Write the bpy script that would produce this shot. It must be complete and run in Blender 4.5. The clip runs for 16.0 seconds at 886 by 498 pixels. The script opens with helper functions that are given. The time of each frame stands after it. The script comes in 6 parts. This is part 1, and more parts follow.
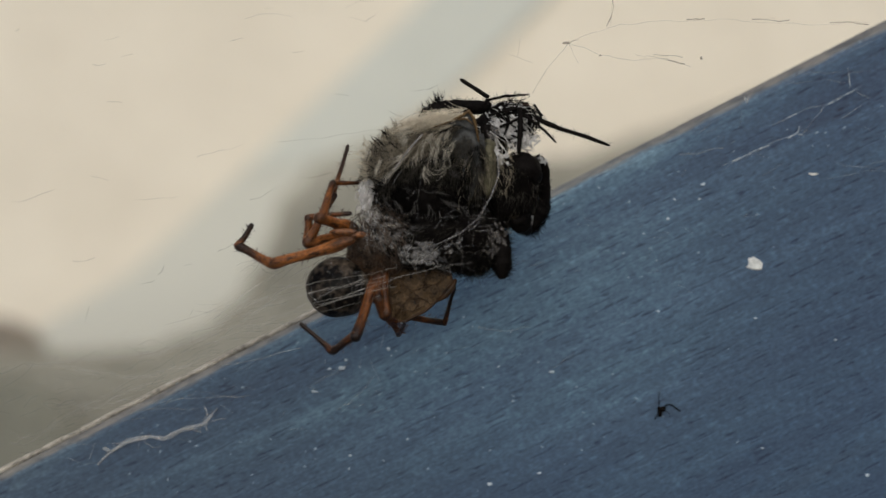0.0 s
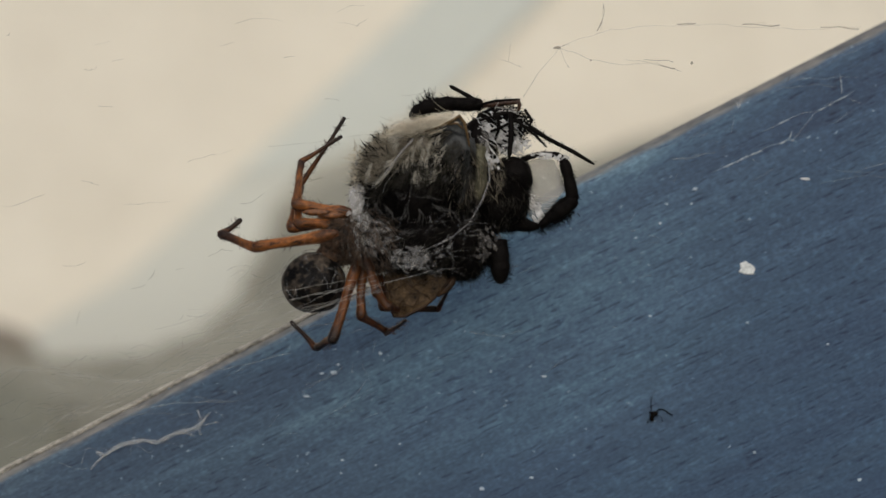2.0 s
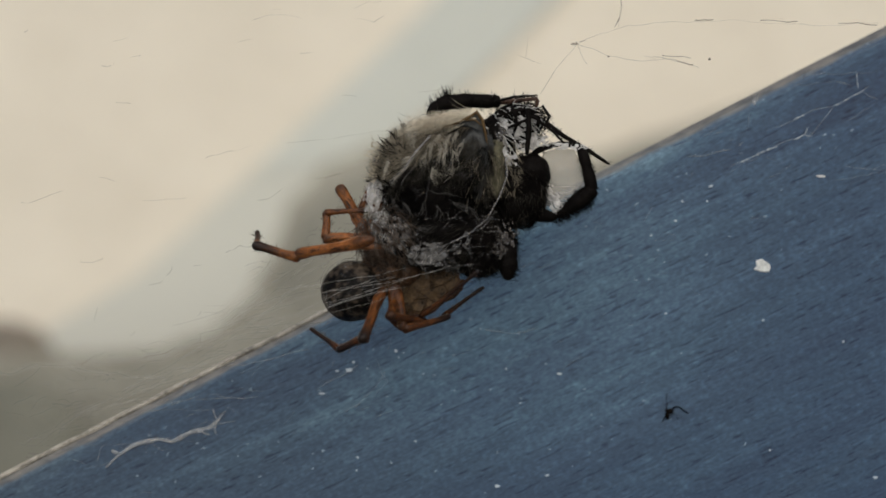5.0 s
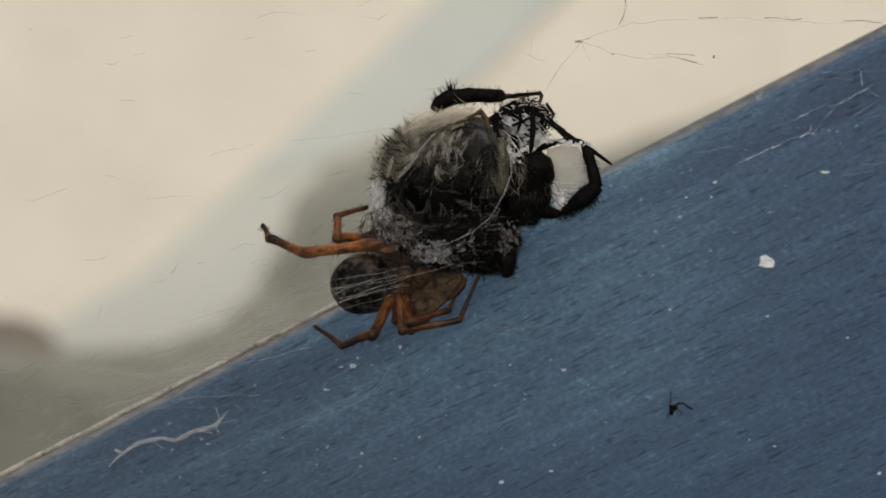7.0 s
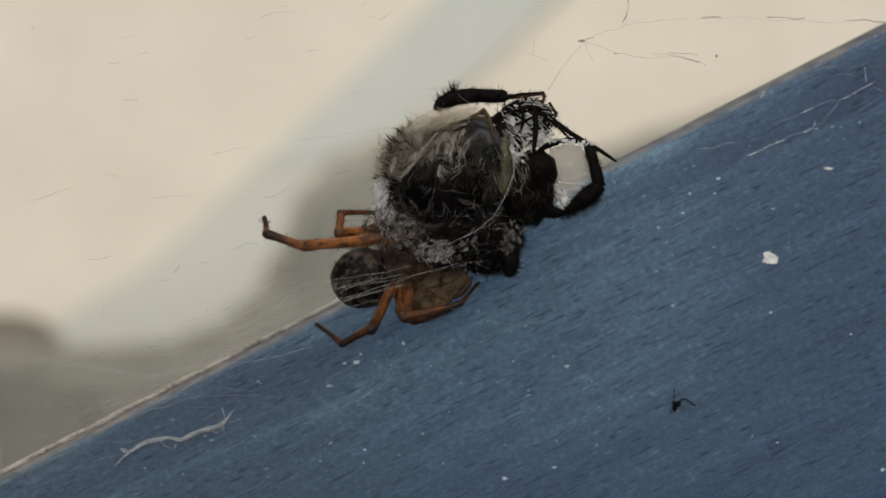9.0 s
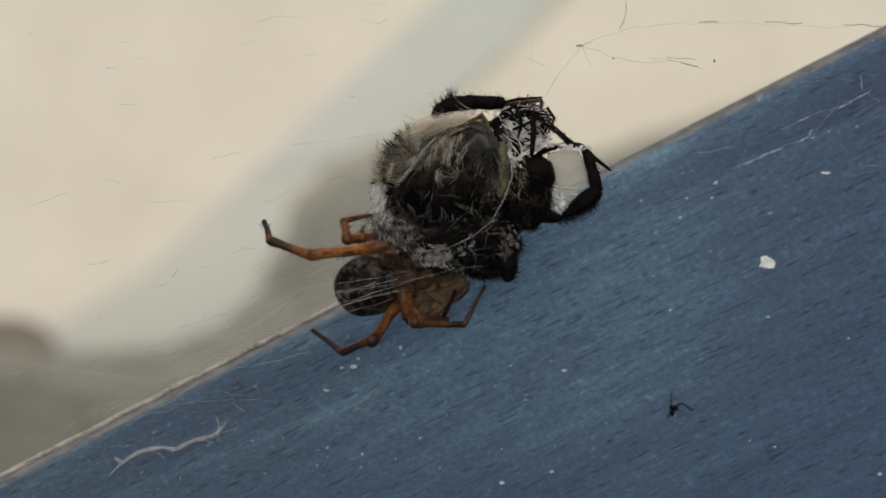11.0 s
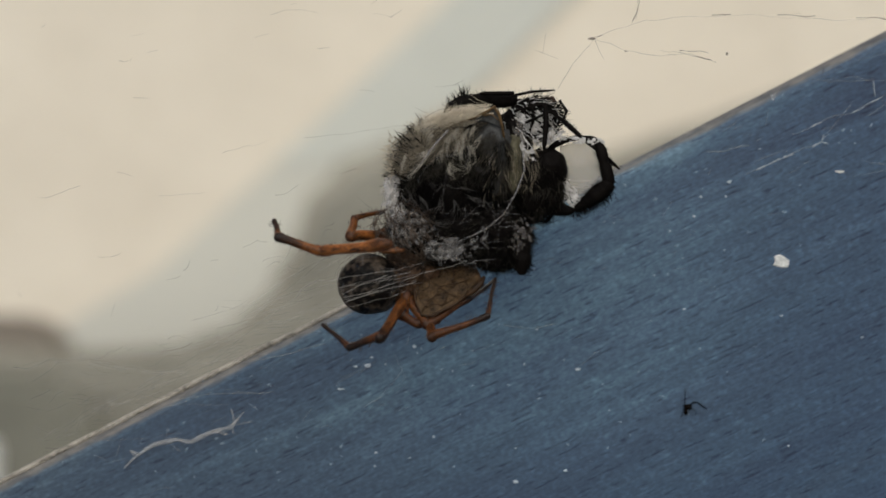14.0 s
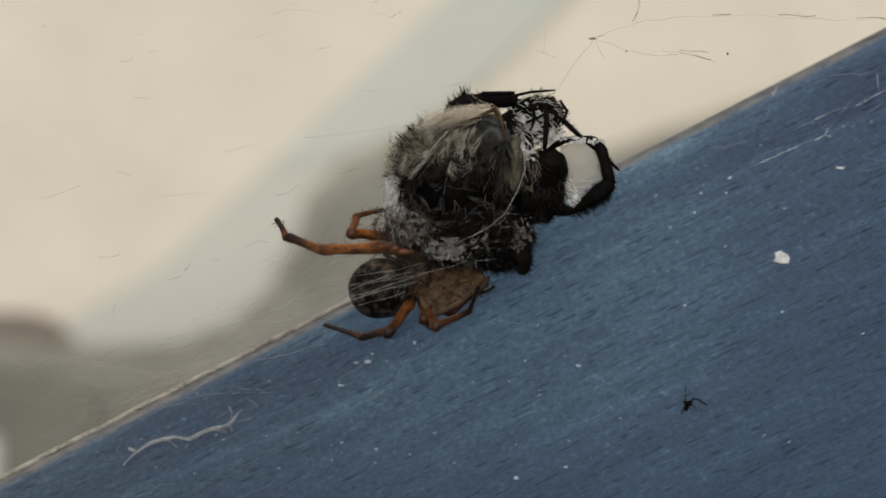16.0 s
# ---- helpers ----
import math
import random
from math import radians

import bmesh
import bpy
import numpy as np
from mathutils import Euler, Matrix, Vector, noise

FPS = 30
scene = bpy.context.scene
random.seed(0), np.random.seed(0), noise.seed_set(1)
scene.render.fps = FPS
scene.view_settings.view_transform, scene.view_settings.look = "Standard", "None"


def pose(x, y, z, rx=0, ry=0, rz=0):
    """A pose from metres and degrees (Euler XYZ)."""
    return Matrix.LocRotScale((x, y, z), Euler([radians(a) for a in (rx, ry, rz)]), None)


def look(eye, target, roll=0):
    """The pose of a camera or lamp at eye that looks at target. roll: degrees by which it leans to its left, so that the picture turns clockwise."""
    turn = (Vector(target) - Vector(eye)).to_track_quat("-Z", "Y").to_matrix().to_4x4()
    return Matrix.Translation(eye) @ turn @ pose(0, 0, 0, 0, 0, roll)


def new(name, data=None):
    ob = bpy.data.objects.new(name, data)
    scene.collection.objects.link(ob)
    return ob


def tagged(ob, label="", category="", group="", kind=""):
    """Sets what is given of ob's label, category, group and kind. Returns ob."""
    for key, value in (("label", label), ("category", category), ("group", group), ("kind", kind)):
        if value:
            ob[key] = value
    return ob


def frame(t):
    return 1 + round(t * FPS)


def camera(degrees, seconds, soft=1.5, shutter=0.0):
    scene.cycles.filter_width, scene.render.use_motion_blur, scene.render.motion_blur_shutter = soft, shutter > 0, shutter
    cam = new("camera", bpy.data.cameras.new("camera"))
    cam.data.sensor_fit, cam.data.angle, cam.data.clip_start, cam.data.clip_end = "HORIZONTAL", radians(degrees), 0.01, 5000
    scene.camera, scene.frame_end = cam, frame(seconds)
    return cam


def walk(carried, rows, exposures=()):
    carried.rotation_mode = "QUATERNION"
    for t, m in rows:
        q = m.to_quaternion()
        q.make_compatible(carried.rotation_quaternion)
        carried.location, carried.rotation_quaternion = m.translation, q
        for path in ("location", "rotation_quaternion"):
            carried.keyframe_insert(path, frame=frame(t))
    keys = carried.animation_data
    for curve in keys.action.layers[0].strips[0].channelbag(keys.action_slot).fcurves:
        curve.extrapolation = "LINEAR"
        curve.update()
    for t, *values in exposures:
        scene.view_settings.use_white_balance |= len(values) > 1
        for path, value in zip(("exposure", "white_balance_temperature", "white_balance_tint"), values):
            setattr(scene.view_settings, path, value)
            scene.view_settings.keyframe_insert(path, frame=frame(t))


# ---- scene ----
# All fine work is laid out in design units of 0.035 mm on a plane square to the camera, D metres before it:
# across (x), up (y) and towards the camera (z), counted from the middle of the view.
U = 0.000035
D = 0.1556
LENS = 20.0
REF = look((0, 0, 1.0), (0, 1.0, 1.0), -26.9)
VIEW = REF @ Matrix.Translation((0, 0, -D))

cam = camera(LENS, 16.0, 1.5)
cam.data.dof.use_dof = True
cam.data.dof.focus_distance = D + 0.003
cam.data.dof.aperture_fstop = 46


def turned(pitch, yaw):
    return REF @ pose(0, 0, 0, pitch, yaw, 0)


walk(cam, [
    (0, turned(0.042, -0.267)), (0.5, turned(0.142, -0.399)), (1, turned(0.213, -0.483)), (1.5, turned(0.213, -0.467)), (2, turned(0.148, -0.445)),
    (2.5, turned(0.177, -0.364)), (3, turned(0.251, -0.403)), (3.5, turned(0.290, -0.403)), (4, turned(0.190, -0.203)), (6.5, turned(0.042, -0.052)),
    (7, turned(0.000, 0.000)), (7.5, turned(-0.039, 0.097)), (8, turned(-0.084, 0.074)), (8.5, turned(-0.081, -0.013)), (9, turned(-0.084, 0.074)),
    (11.5, turned(0.023, 0.003)), (12, turned(-0.039, 0.142)), (12.5, turned(0.113, 0.064)), (13, turned(0.158, 0.010)), (13.5, turned(0.142, 0.148)),
    (14, turned(-0.013, 0.325)), (14.5, turned(-0.058, 0.399)), (15, turned(-0.119, 0.403)), (15.5, turned(-0.039, 0.322)),
    (16, turned(-0.097, 0.335)),
])

# ---- light: a bright overcast day, the sky over and behind the camera ----
world = bpy.data.worlds.new("overcast_sky")
scene.world = world
world.use_nodes = True
wn, wl = world.node_tree.nodes, world.node_tree.links
sky = wn.new("ShaderNodeTexSky")
sky.sky_type = "NISHITA"
sky.sun_disc = False
sky.sun_elevation = radians(31)
sky.sun_rotation = radians(162)
wn["Background"].inputs["Strength"].default_value = 0.075
wl.new(sky.outputs["Color"], wn["Background"].inputs["Color"])

sun = new("sun", bpy.data.lights.new("sun", "SUN"))
sun.data.energy = 2.36
sun.data.angle = radians(105)
sun.data.color = (1.0, 0.945, 0.875)
sun.matrix_world = look((0.5, -1.5, 0.95), (0, 0, 0))
scene.view_settings.exposure = 0.22


# ---- materials ----
def material(name, low, high, size=0.002, rough=0.6, bump=0.3, stretch=(1, 1, 1), turn=0.0, fine=6.0, spec=0.3,
             shine=0.0, see=0.0, spread=(0.3, 0.7)):
    """Two colours mixed by noise at two scales; size is the large grain in metres."""
    m = bpy.data.materials.new(name)
    m.use_nodes = True
    n, l = m.node_tree.nodes, m.node_tree.links
    b = n["Principled BSDF"]
    co = n.new("ShaderNodeTexCoord")
    mp = n.new("ShaderNodeMapping")
    mp.inputs["Rotation"].default_value = (0, turn, 0)
    mp.inputs["Scale"].default_value = [s / size for s in stretch]
    l.new(co.outputs["Object"], mp.inputs["Vector"])
    a = n.new("ShaderNodeTexNoise")
    a.inputs["Scale"].default_value = 1.0
    a.inputs["Detail"].default_value = 5.0
    c = n.new("ShaderNodeTexNoise")
    c.inputs["Scale"].default_value = fine
    c.inputs["Detail"].default_value = 3.0
    for t in (a, c):
        l.new(mp.outputs["Vector"], t.inputs["Vector"])
    mix = n.new("ShaderNodeMath")
    mix.operation = "MULTIPLY_ADD"
    mix.inputs[1].default_value = 0.4
    l.new(c.outputs["Fac"], mix.inputs[0])
    half = n.new("ShaderNodeMath")
    half.operation = "MULTIPLY"
    half.inputs[1].default_value = 0.6
    l.new(a.outputs["Fac"], half.inputs[0])
    l.new(half.outputs[0], mix.inputs[2])
    r = n.new("ShaderNodeValToRGB")
    r.color_ramp.elements[0].position, r.color_ramp.elements[1].position = spread
    r.color_ramp.elements[0].color, r.color_ramp.elements[1].color = (*low, 1), (*high, 1)
    l.new(mix.outputs[0], r.inputs["Fac"])
    l.new(r.outputs["Color"], b.inputs["Base Color"])
    b.inputs["Roughness"].default_value = rough
    b.inputs["Specular IOR Level"].default_value = spec
    b.inputs["Metallic"].default_value = shine
    if see:
        b.inputs["Alpha"].default_value = 1 - see
    if bump:
        k = n.new("ShaderNodeBump")
        k.inputs["Strength"].default_value = bump
        k.inputs["Distance"].default_value = size * 0.15
        l.new(mix.outputs[0], k.inputs["Height"])
        l.new(k.outputs["Normal"], b.inputs["Normal"])
    return m


CHITIN = material("black_chitin", (0.0015, 0.0013, 0.0013), (0.009, 0.0075, 0.0065), 0.0006, 0.6, 0.4, spec=0.035)
DARK_HAIR = material("dark_hair", (0.001, 0.001, 0.001), (0.007, 0.0065, 0.006), 0.0008, 0.8, 0, spec=0.01)
TAN_HAIR = material("tan_hair", (0.085, 0.073, 0.052), (0.44, 0.38, 0.285), 0.0009, 0.65, 0, spec=0.05)
PALE_HAIR = material("pale_hair", (0.18, 0.155, 0.11), (0.70, 0.62, 0.48), 0.0012, 0.6, 0, spec=0.1)
CREAM_HAIR = material("cream_hair", (0.38, 0.33, 0.24), (0.78, 0.70, 0.56), 0.0010, 0.6, 0, spec=0.1)
OLIVE = material("olive_membrane", (0.025, 0.024, 0.014), (0.13, 0.12, 0.075), 0.0008, 0.5, 0.5, spec=0.15)
DULL_HAIR = material("dull_hair", (0.011, 0.010, 0.0085), (0.075, 0.068, 0.054), 0.0007, 0.65, 0, spec=0.05, spread=(0.35, 0.7))
SMOKE = material("smoky_membrane", (0.007, 0.007, 0.007), (0.085, 0.088, 0.086), 0.0012, 0.5, 0.5, spec=0.15, spread=(0.35, 0.7))
AMBER = material("amber_membrane", (0.008, 0.005, 0.0028), (0.105, 0.067, 0.034), 0.0006, 0.5, 0.9, see=0.06, spec=0.1, fine=5, spread=(0.34, 0.68))
VEIN = material("dark_vein", (0.008, 0.005, 0.003), (0.06, 0.033, 0.016), 0.0006, 0.5, 0.3, spec=0.15)
SILK = material("white_silk", (0.30, 0.295, 0.285), (0.74, 0.73, 0.71), 0.0012, 0.6, 0, spec=0.1)
LOOP_SILK = material("bright_silk", (0.45, 0.44, 0.42), (0.80, 0.79, 0.76), 0.0008, 0.7, 0.3, spec=0.05, see=0.25)
UMBER_HAIR = material("umber_hair", (0.02, 0.014, 0.010), (0.13, 0.096, 0.072), 0.0007, 0.65, 0, spec=0.05)
WISPY_SILK = material("wispy_silk", (0.09, 0.088, 0.086), (0.42, 0.41, 0.40), 0.0007, 0.6, 0, spec=0.05, see=0.5)
FAINT_SILK = material("faint_silk", (0.26, 0.30, 0.34), (0.52, 0.56, 0.59), 0.001, 0.6, 0, spec=0.1, see=0.82)
THIN_SILK = material("thin_silk", (0.30, 0.29, 0.27), (0.60, 0.58, 0.54), 0.001, 0.6, 0, spec=0.1, see=0.45)
DUSTY_THREAD = material("dusty_thread", (0.10, 0.085, 0.07), (0.33, 0.29, 0.24), 0.001, 0.7, 0, see=0.78)
DARK_THREAD = material("dark_dusty_thread", (0.08, 0.062, 0.05), (0.30, 0.25, 0.20), 0.0006, 0.7, 0, see=0.55)
ORANGE = material("orange_leg", (0.03, 0.012, 0.006), (0.26, 0.10, 0.032), 0.00025, 0.45, 0.35, fine=5, spread=(0.36, 0.66))
BROWN = material("brown_leg", (0.010, 0.006, 0.004), (0.075, 0.03, 0.014), 0.0006, 0.5, 0.25)
ABDOMEN = material("mottled_abdomen", (0.0025, 0.002, 0.0017), (0.090, 0.069, 0.050), 0.0010, 0.5, 1.0, fine=3.0, spec=0.1, spread=(0.47, 0.66))
CARAPACE = material("brown_carapace", (0.007, 0.0045, 0.003), (0.085, 0.048, 0.027), 0.0008, 0.5, 0.9, fine=4, spec=0.1, spread=(0.38, 0.66))

def leg_paint(name, length, dark_from, tone=1.0):
    """Orange-brown horn of a leg's piece, mottled, darker at its joint and, from dark_from of its length on, nearly black."""
    m = material(name, (0.014 * tone, 0.006 * tone, 0.0035), (0.26 * tone, 0.092 * tone, 0.024 * tone), 0.00034, 0.4, 0.9, stretch=(0.27, 1, 1), fine=4, spec=0.2, spread=(0.36, 0.64))
    n, l = m.node_tree.nodes, m.node_tree.links
    b = n["Principled BSDF"]
    co = n["Texture Coordinate"]
    sep = n.new("ShaderNodeSeparateXYZ")
    l.new(co.outputs["Object"], sep.inputs["Vector"])
    along = n.new("ShaderNodeMath")
    along.operation = "DIVIDE"
    along.inputs[1].default_value = length * U
    l.new(sep.outputs["X"], along.inputs[0])
    r = n.new("ShaderNodeValToRGB")
    stops = [(0.0, 0.55), (0.10, 0.0), (0.84, 0.05), (0.95, 0.6), (1.0, 0.7)]
    if dark_from < 1:
        stops = [(0.0, 0.5), (0.10, 0.0), (max(0.12, dark_from - 0.12), 0.1), (min(0.95, dark_from + 0.1), 0.85), (1.0, 1.0)]
    while len(r.color_ramp.elements) < len(stops):
        r.color_ramp.elements.new(0.5)
    for e, (at, v) in zip(r.color_ramp.elements, stops):
        e.position, e.color = at, (v, v, v, 1)
    l.new(along.outputs[0], r.inputs["Fac"])
    mix = n.new("ShaderNodeMix")
    mix.data_type = "RGBA"
    l.new(r.outputs["Color"], mix.inputs["Factor"])
    l.new(b.inputs["Base Color"].links[0].from_socket, mix.inputs["A"])
    mix.inputs["B"].default_value = (0.012, 0.007, 0.005, 1)
    l.new(mix.outputs["Result"], b.inputs["Base Color"])
    b.inputs["Subsurface Weight"].default_value = 0.15
    b.inputs["Subsurface Radius"].default_value = (0.0004, 0.0002, 0.0001)
    return m


DULL_CHIP = material("dull_chip", (0.30, 0.37, 0.43), (0.62, 0.70, 0.76), 0.0004, 0.9, 0.5, spec=0.1, see=0.12)
CHIP = material("white_chip", (0.38, 0.40, 0.39), (0.74, 0.75, 0.72), 0.0006, 0.9, 0.5, spec=0.1)


# ---- building ----
def mesh_of(name, bm, mat, smooth=True):
    me = bpy.data.meshes.new(name)
    bmesh.ops.scale(bm, vec=(U, U, U), verts=bm.verts)
    bm.to_mesh(me)
    bm.free()
    for m in (mat if isinstance(mat, (list, tuple)) else [mat]):
        me.materials.append(m)
    if smooth:
        me.shade_smooth()
    return me


def part(name, bm, mat, parent, label="", smooth=True):
    ob = new(name, bm if isinstance(bm, bpy.types.Mesh) else mesh_of(name, bm, mat, smooth))
    ob.parent = parent
    if label:
        ob["label"] = label
    return ob


def thing(name, x, y, z, label, category, group="", kind=""):
    ob = new(name)
    ob.empty_display_size = 0.002
    ob.matrix_world = VIEW @ Matrix.Translation((x * U, y * U, z * U))
    return tagged(ob, label, category, group, kind)


def lump(bm, centre, radii, rough=0.08, grain=0.03, level=4):
    """An uneven rounded body."""
    made = bmesh.ops.create_icosphere(bm, subdivisions=level, radius=1.0)["verts"]
    c = Vector(centre)
    for v in made:
        p = v.co.copy()
        swell = 1 + rough * noise.noise(p * 1.7 + c * 0.01) + grain * noise.noise(p * 6 + c)
        v.co = Vector((p.x * radii[0], p.y * radii[1], p.z * radii[2])) * swell + c
    return made


def tube(bm, points, radii, sides=7, index=None):
    """A tapered tube along a line of points, closed at both ends; index gives the material for each stretch."""
    pts = [Vector(p) for p in points]
    rings = []
    side = None
    for i, p in enumerate(pts):
        d = (pts[min(i + 1, len(pts) - 1)] - pts[max(i - 1, 0)]).normalized()
        if side is None:
            side = d.orthogonal().normalized()
        side = (side - d * side.dot(d))
        side = side.normalized() if side.length > 1e-6 else d.orthogonal().normalized()
        up = d.cross(side)
        r = radii[i] if isinstance(radii, (list, tuple)) else radii
        rings.append([bm.verts.new(p + (side * math.cos(a) + up * math.sin(a)) * r)
                      for a in (2 * math.pi * k / sides for k in range(sides))])
    for i in range(len(rings) - 1):
        for k in range(sides):
            f = bm.faces.new((rings[i][k], rings[i][(k + 1) % sides], rings[i + 1][(k + 1) % sides], rings[i + 1][k]))
            if index:
                f.material_index = index[i]
    for ring, flip in ((rings[0], True), (rings[-1], False)):
        f = bm.faces.new(ring[::-1] if flip else ring)
        if index:
            f.material_index = index[0 if flip else -1]


def hairs(name, spots, parent, mat, rng, length, width, droop=(0, 0, 0), wild=0.35, bend=0.35, label="", kind="stuff"):
    """Many fine tapered hairs, each rooted at a spot (place, direction)."""
    verts, faces = [], []
    for p, d in spots:
        d = (Vector(d) + Vector(rng.normal(0, wild, 3)) + Vector(droop)).normalized()
        s = d.orthogonal().normalized()
        s.rotate(Matrix.Rotation(rng.uniform(0, 6.28), 3, d))
        q = d.cross(s)
        ln = length * rng.uniform(0.5, 1.25)
        w = width * rng.uniform(0.7, 1.2)
        curl = (s * rng.uniform(-bend, bend) + q * rng.uniform(-bend, bend)) * ln
        base = len(verts)
        for f, thick in ((0, 1), (0.35, 0.9), (0.7, 0.6)):
            c = Vector(p) + d * ln * f + curl * f * f
            for a in (0, 2.094, 4.189):
                verts.append((c + (s * math.cos(a) + q * math.sin(a)) * w * thick) * U)
        verts.append((Vector(p) + d * ln + curl) * U)
        for k in range(3):
            j = (k + 1) % 3
            faces.append((base + k, base + j, base + 3 + j, base + 3 + k))
            faces.append((base + 3 + k, base + 3 + j, base + 6 + j, base + 6 + k))
            faces.append((base + 6 + k, base + 6 + j, base + 9))
    me = bpy.data.meshes.new(name)
    me.from_pydata(verts, [], faces)
    me.materials.append(mat)
    me.shade_smooth()
    ob = part(name, me, None, parent, label)
    ob["kind"] = kind
    return ob


def on_lump(rng, count, centre, radii, test=None):
    """Spots spread over a rounded body, with their outward directions."""
    got = []
    c, r = Vector(centre), Vector(radii)
    while len(got) < count:
        n = Vector(rng.normal(0, 1, 3)).normalized()
        p = Vector((n.x * r.x, n.y * r.y, n.z * r.z))
        if test is None or test(p + c):
            got.append((p * 0.97 + c, Vector((n.x / r.x, n.y / r.y, n.z / r.z)).normalized()))
    return got


# ---- ground, blue panel and what lies far behind, out of focus ----
def slab(name, mat, x0, x1, y0, y1, z0, z1, bevel=0.0, parent=None):
    bm = bmesh.new()
    bmesh.ops.create_cube(bm, size=1.0)
    for v in bm.verts:
        v.co = Vector((x0 if v.co.x < 0 else x1, y0 if v.co.y < 0 else y1, z0 if v.co.z < 0 else z1))
    if bevel:
        bmesh.ops.bevel(bm, geom=[e for e in bm.edges if abs(e.verts[0].co.z - z1) < 1e-6 and abs(e.verts[1].co.z - z1) < 1e-6],
                        offset=bevel, segments=5, profile=0.5, affect="EDGES")
    me = bpy.data.meshes.new(name)
    bm.to_mesh(me)
    bm.free()
    me.materials.append(mat)
    ob = new(name, me)
    ob.parent = parent
    return ob


def paint_panel():
    m = bpy.data.materials.new("brushed_blue_paint")
    m.use_nodes = True
    n, l = m.node_tree.nodes, m.node_tree.links
    b = n["Principled BSDF"]
    co = n.new("ShaderNodeTexCoord")

    def grain(sx, sz, turn, detail=3.0):
        rot = n.new("ShaderNodeMapping")
        rot.inputs["Rotation"].default_value = (0, radians(turn), 0)
        l.new(co.outputs["Object"], rot.inputs["Vector"])
        mp = n.new("ShaderNodeMapping")
        mp.inputs["Scale"].default_value = (1 / sx, 1, 1 / sz)
        l.new(rot.outputs["Vector"], mp.inputs["Vector"])
        t = n.new("ShaderNodeTexNoise")
        t.inputs["Scale"].default_value = 1.0
        t.inputs["Detail"].default_value = detail
        l.new(mp.outputs["Vector"], t.inputs["Vector"])
        return t.outputs["Fac"]

    def ramp(fac, *stops):
        r = n.new("ShaderNodeValToRGB")
        while len(r.color_ramp.elements) < len(stops):
            r.color_ramp.elements.new(0.5)
        for e, (p, c) in zip(r.color_ramp.elements, stops):
            e.position, e.color = p, (*c, 1)
        l.new(fac, r.inputs["Fac"])
        return r.outputs["Color"]

    def mixed(kind, fac, a, c):
        x = n.new("ShaderNodeMix")
        x.data_type, x.blend_type = "RGBA", kind
        x.inputs["Factor"].default_value = fac
        l.new(a, x.inputs["A"])
        l.new(c, x.inputs["B"])
        return x.outputs["Result"]

    broad = ramp(grain(0.060, 0.0045, -1, 4.0), (0.3, (0.039, 0.074, 0.127)), (0.62, (0.049, 0.095, 0.149)), (0.75, (0.062, 0.107, 0.154)))
    streak = ramp(grain(0.0040, 0.00036, 1, 5.0), (0.30, (0.88, 0.89, 0.91)), (0.52, (1, 1, 1)), (0.75, (1.22, 1.19, 1.15)))
    dash = grain(0.0016, 0.00017, -1.5, 1.5)
    dash_c = ramp(dash, (0.30, (0.34, 0.41, 0.52)), (0.39, (1, 1, 1)), (0.62, (1, 1, 1)), (0.75, (1.25, 1.22, 1.18)))
    dust = ramp(grain(0.0005, 0.0005, 0, 4.0), (0.45, (0.9, 0.9, 0.9)), (0.75, (1.3, 1.3, 1.25)))
    smear = ramp(grain(0.0014, 0.00045, -4, 3.0), (0.60, (1, 1, 1)), (0.72, (1.45, 1.4, 1.3)))
    c = mixed("MULTIPLY", 1.0, broad, streak)
    c = mixed("MULTIPLY", 0.9, c, smear)
    c = mixed("MULTIPLY", 1.0, c, ramp(grain(0.045, 0.0016, -4, 4.0), (0.32, (0.86, 0.87, 0.9)), (0.5, (1, 1, 1)), (0.58, (1.02, 1.02, 1.02)), (0.66, (1.3, 1.26, 1.2))))
    c = mixed("MULTIPLY", 1.0, c, dash_c)
    c = mixed("MULTIPLY", 0.8, c, dust)
    speckle = ramp(grain(0.00034, 0.00013, -2, 2.0), (0.34, (0.78, 0.79, 0.82)), (0.5, (1, 1, 1)), (0.68, (1.3, 1.27, 1.23)))
    c = mixed("MULTIPLY", 0.9, c, speckle)
    # paint worn off along the upper edge, wider towards one end
    sep = n.new("ShaderNodeSeparateXYZ")
    l.new(co.outputs["Object"], sep.inputs["Vector"])

    def sums(op, x, y, z=0.0, clamp=False):
        k = n.new("ShaderNodeMath")
        k.operation, k.use_clamp = op, clamp
        for s, v in zip(k.inputs, (x, y, z)):
            if isinstance(v, (int, float)):
                s.default_value = v
            else:
                l.new(v, s)
        return k.outputs[0]

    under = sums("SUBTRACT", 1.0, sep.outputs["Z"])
    # broad painted lightening to offset the prey's shade, strongest a little below the edge
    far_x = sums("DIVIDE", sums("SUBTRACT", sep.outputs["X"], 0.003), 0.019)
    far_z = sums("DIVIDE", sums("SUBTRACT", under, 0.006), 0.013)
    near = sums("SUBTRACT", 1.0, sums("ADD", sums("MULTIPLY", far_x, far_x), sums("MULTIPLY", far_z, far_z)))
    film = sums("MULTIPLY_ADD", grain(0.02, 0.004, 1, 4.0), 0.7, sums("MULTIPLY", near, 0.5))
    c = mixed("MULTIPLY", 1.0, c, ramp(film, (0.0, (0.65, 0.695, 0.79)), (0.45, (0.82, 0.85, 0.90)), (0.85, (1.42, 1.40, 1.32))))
    # uneven band, paler towards the upper edge
    edge_tone = sums("MULTIPLY_ADD", grain(0.004, 0.0012, 2, 4.0), 1.2, sums("DIVIDE", under, 0.0030))
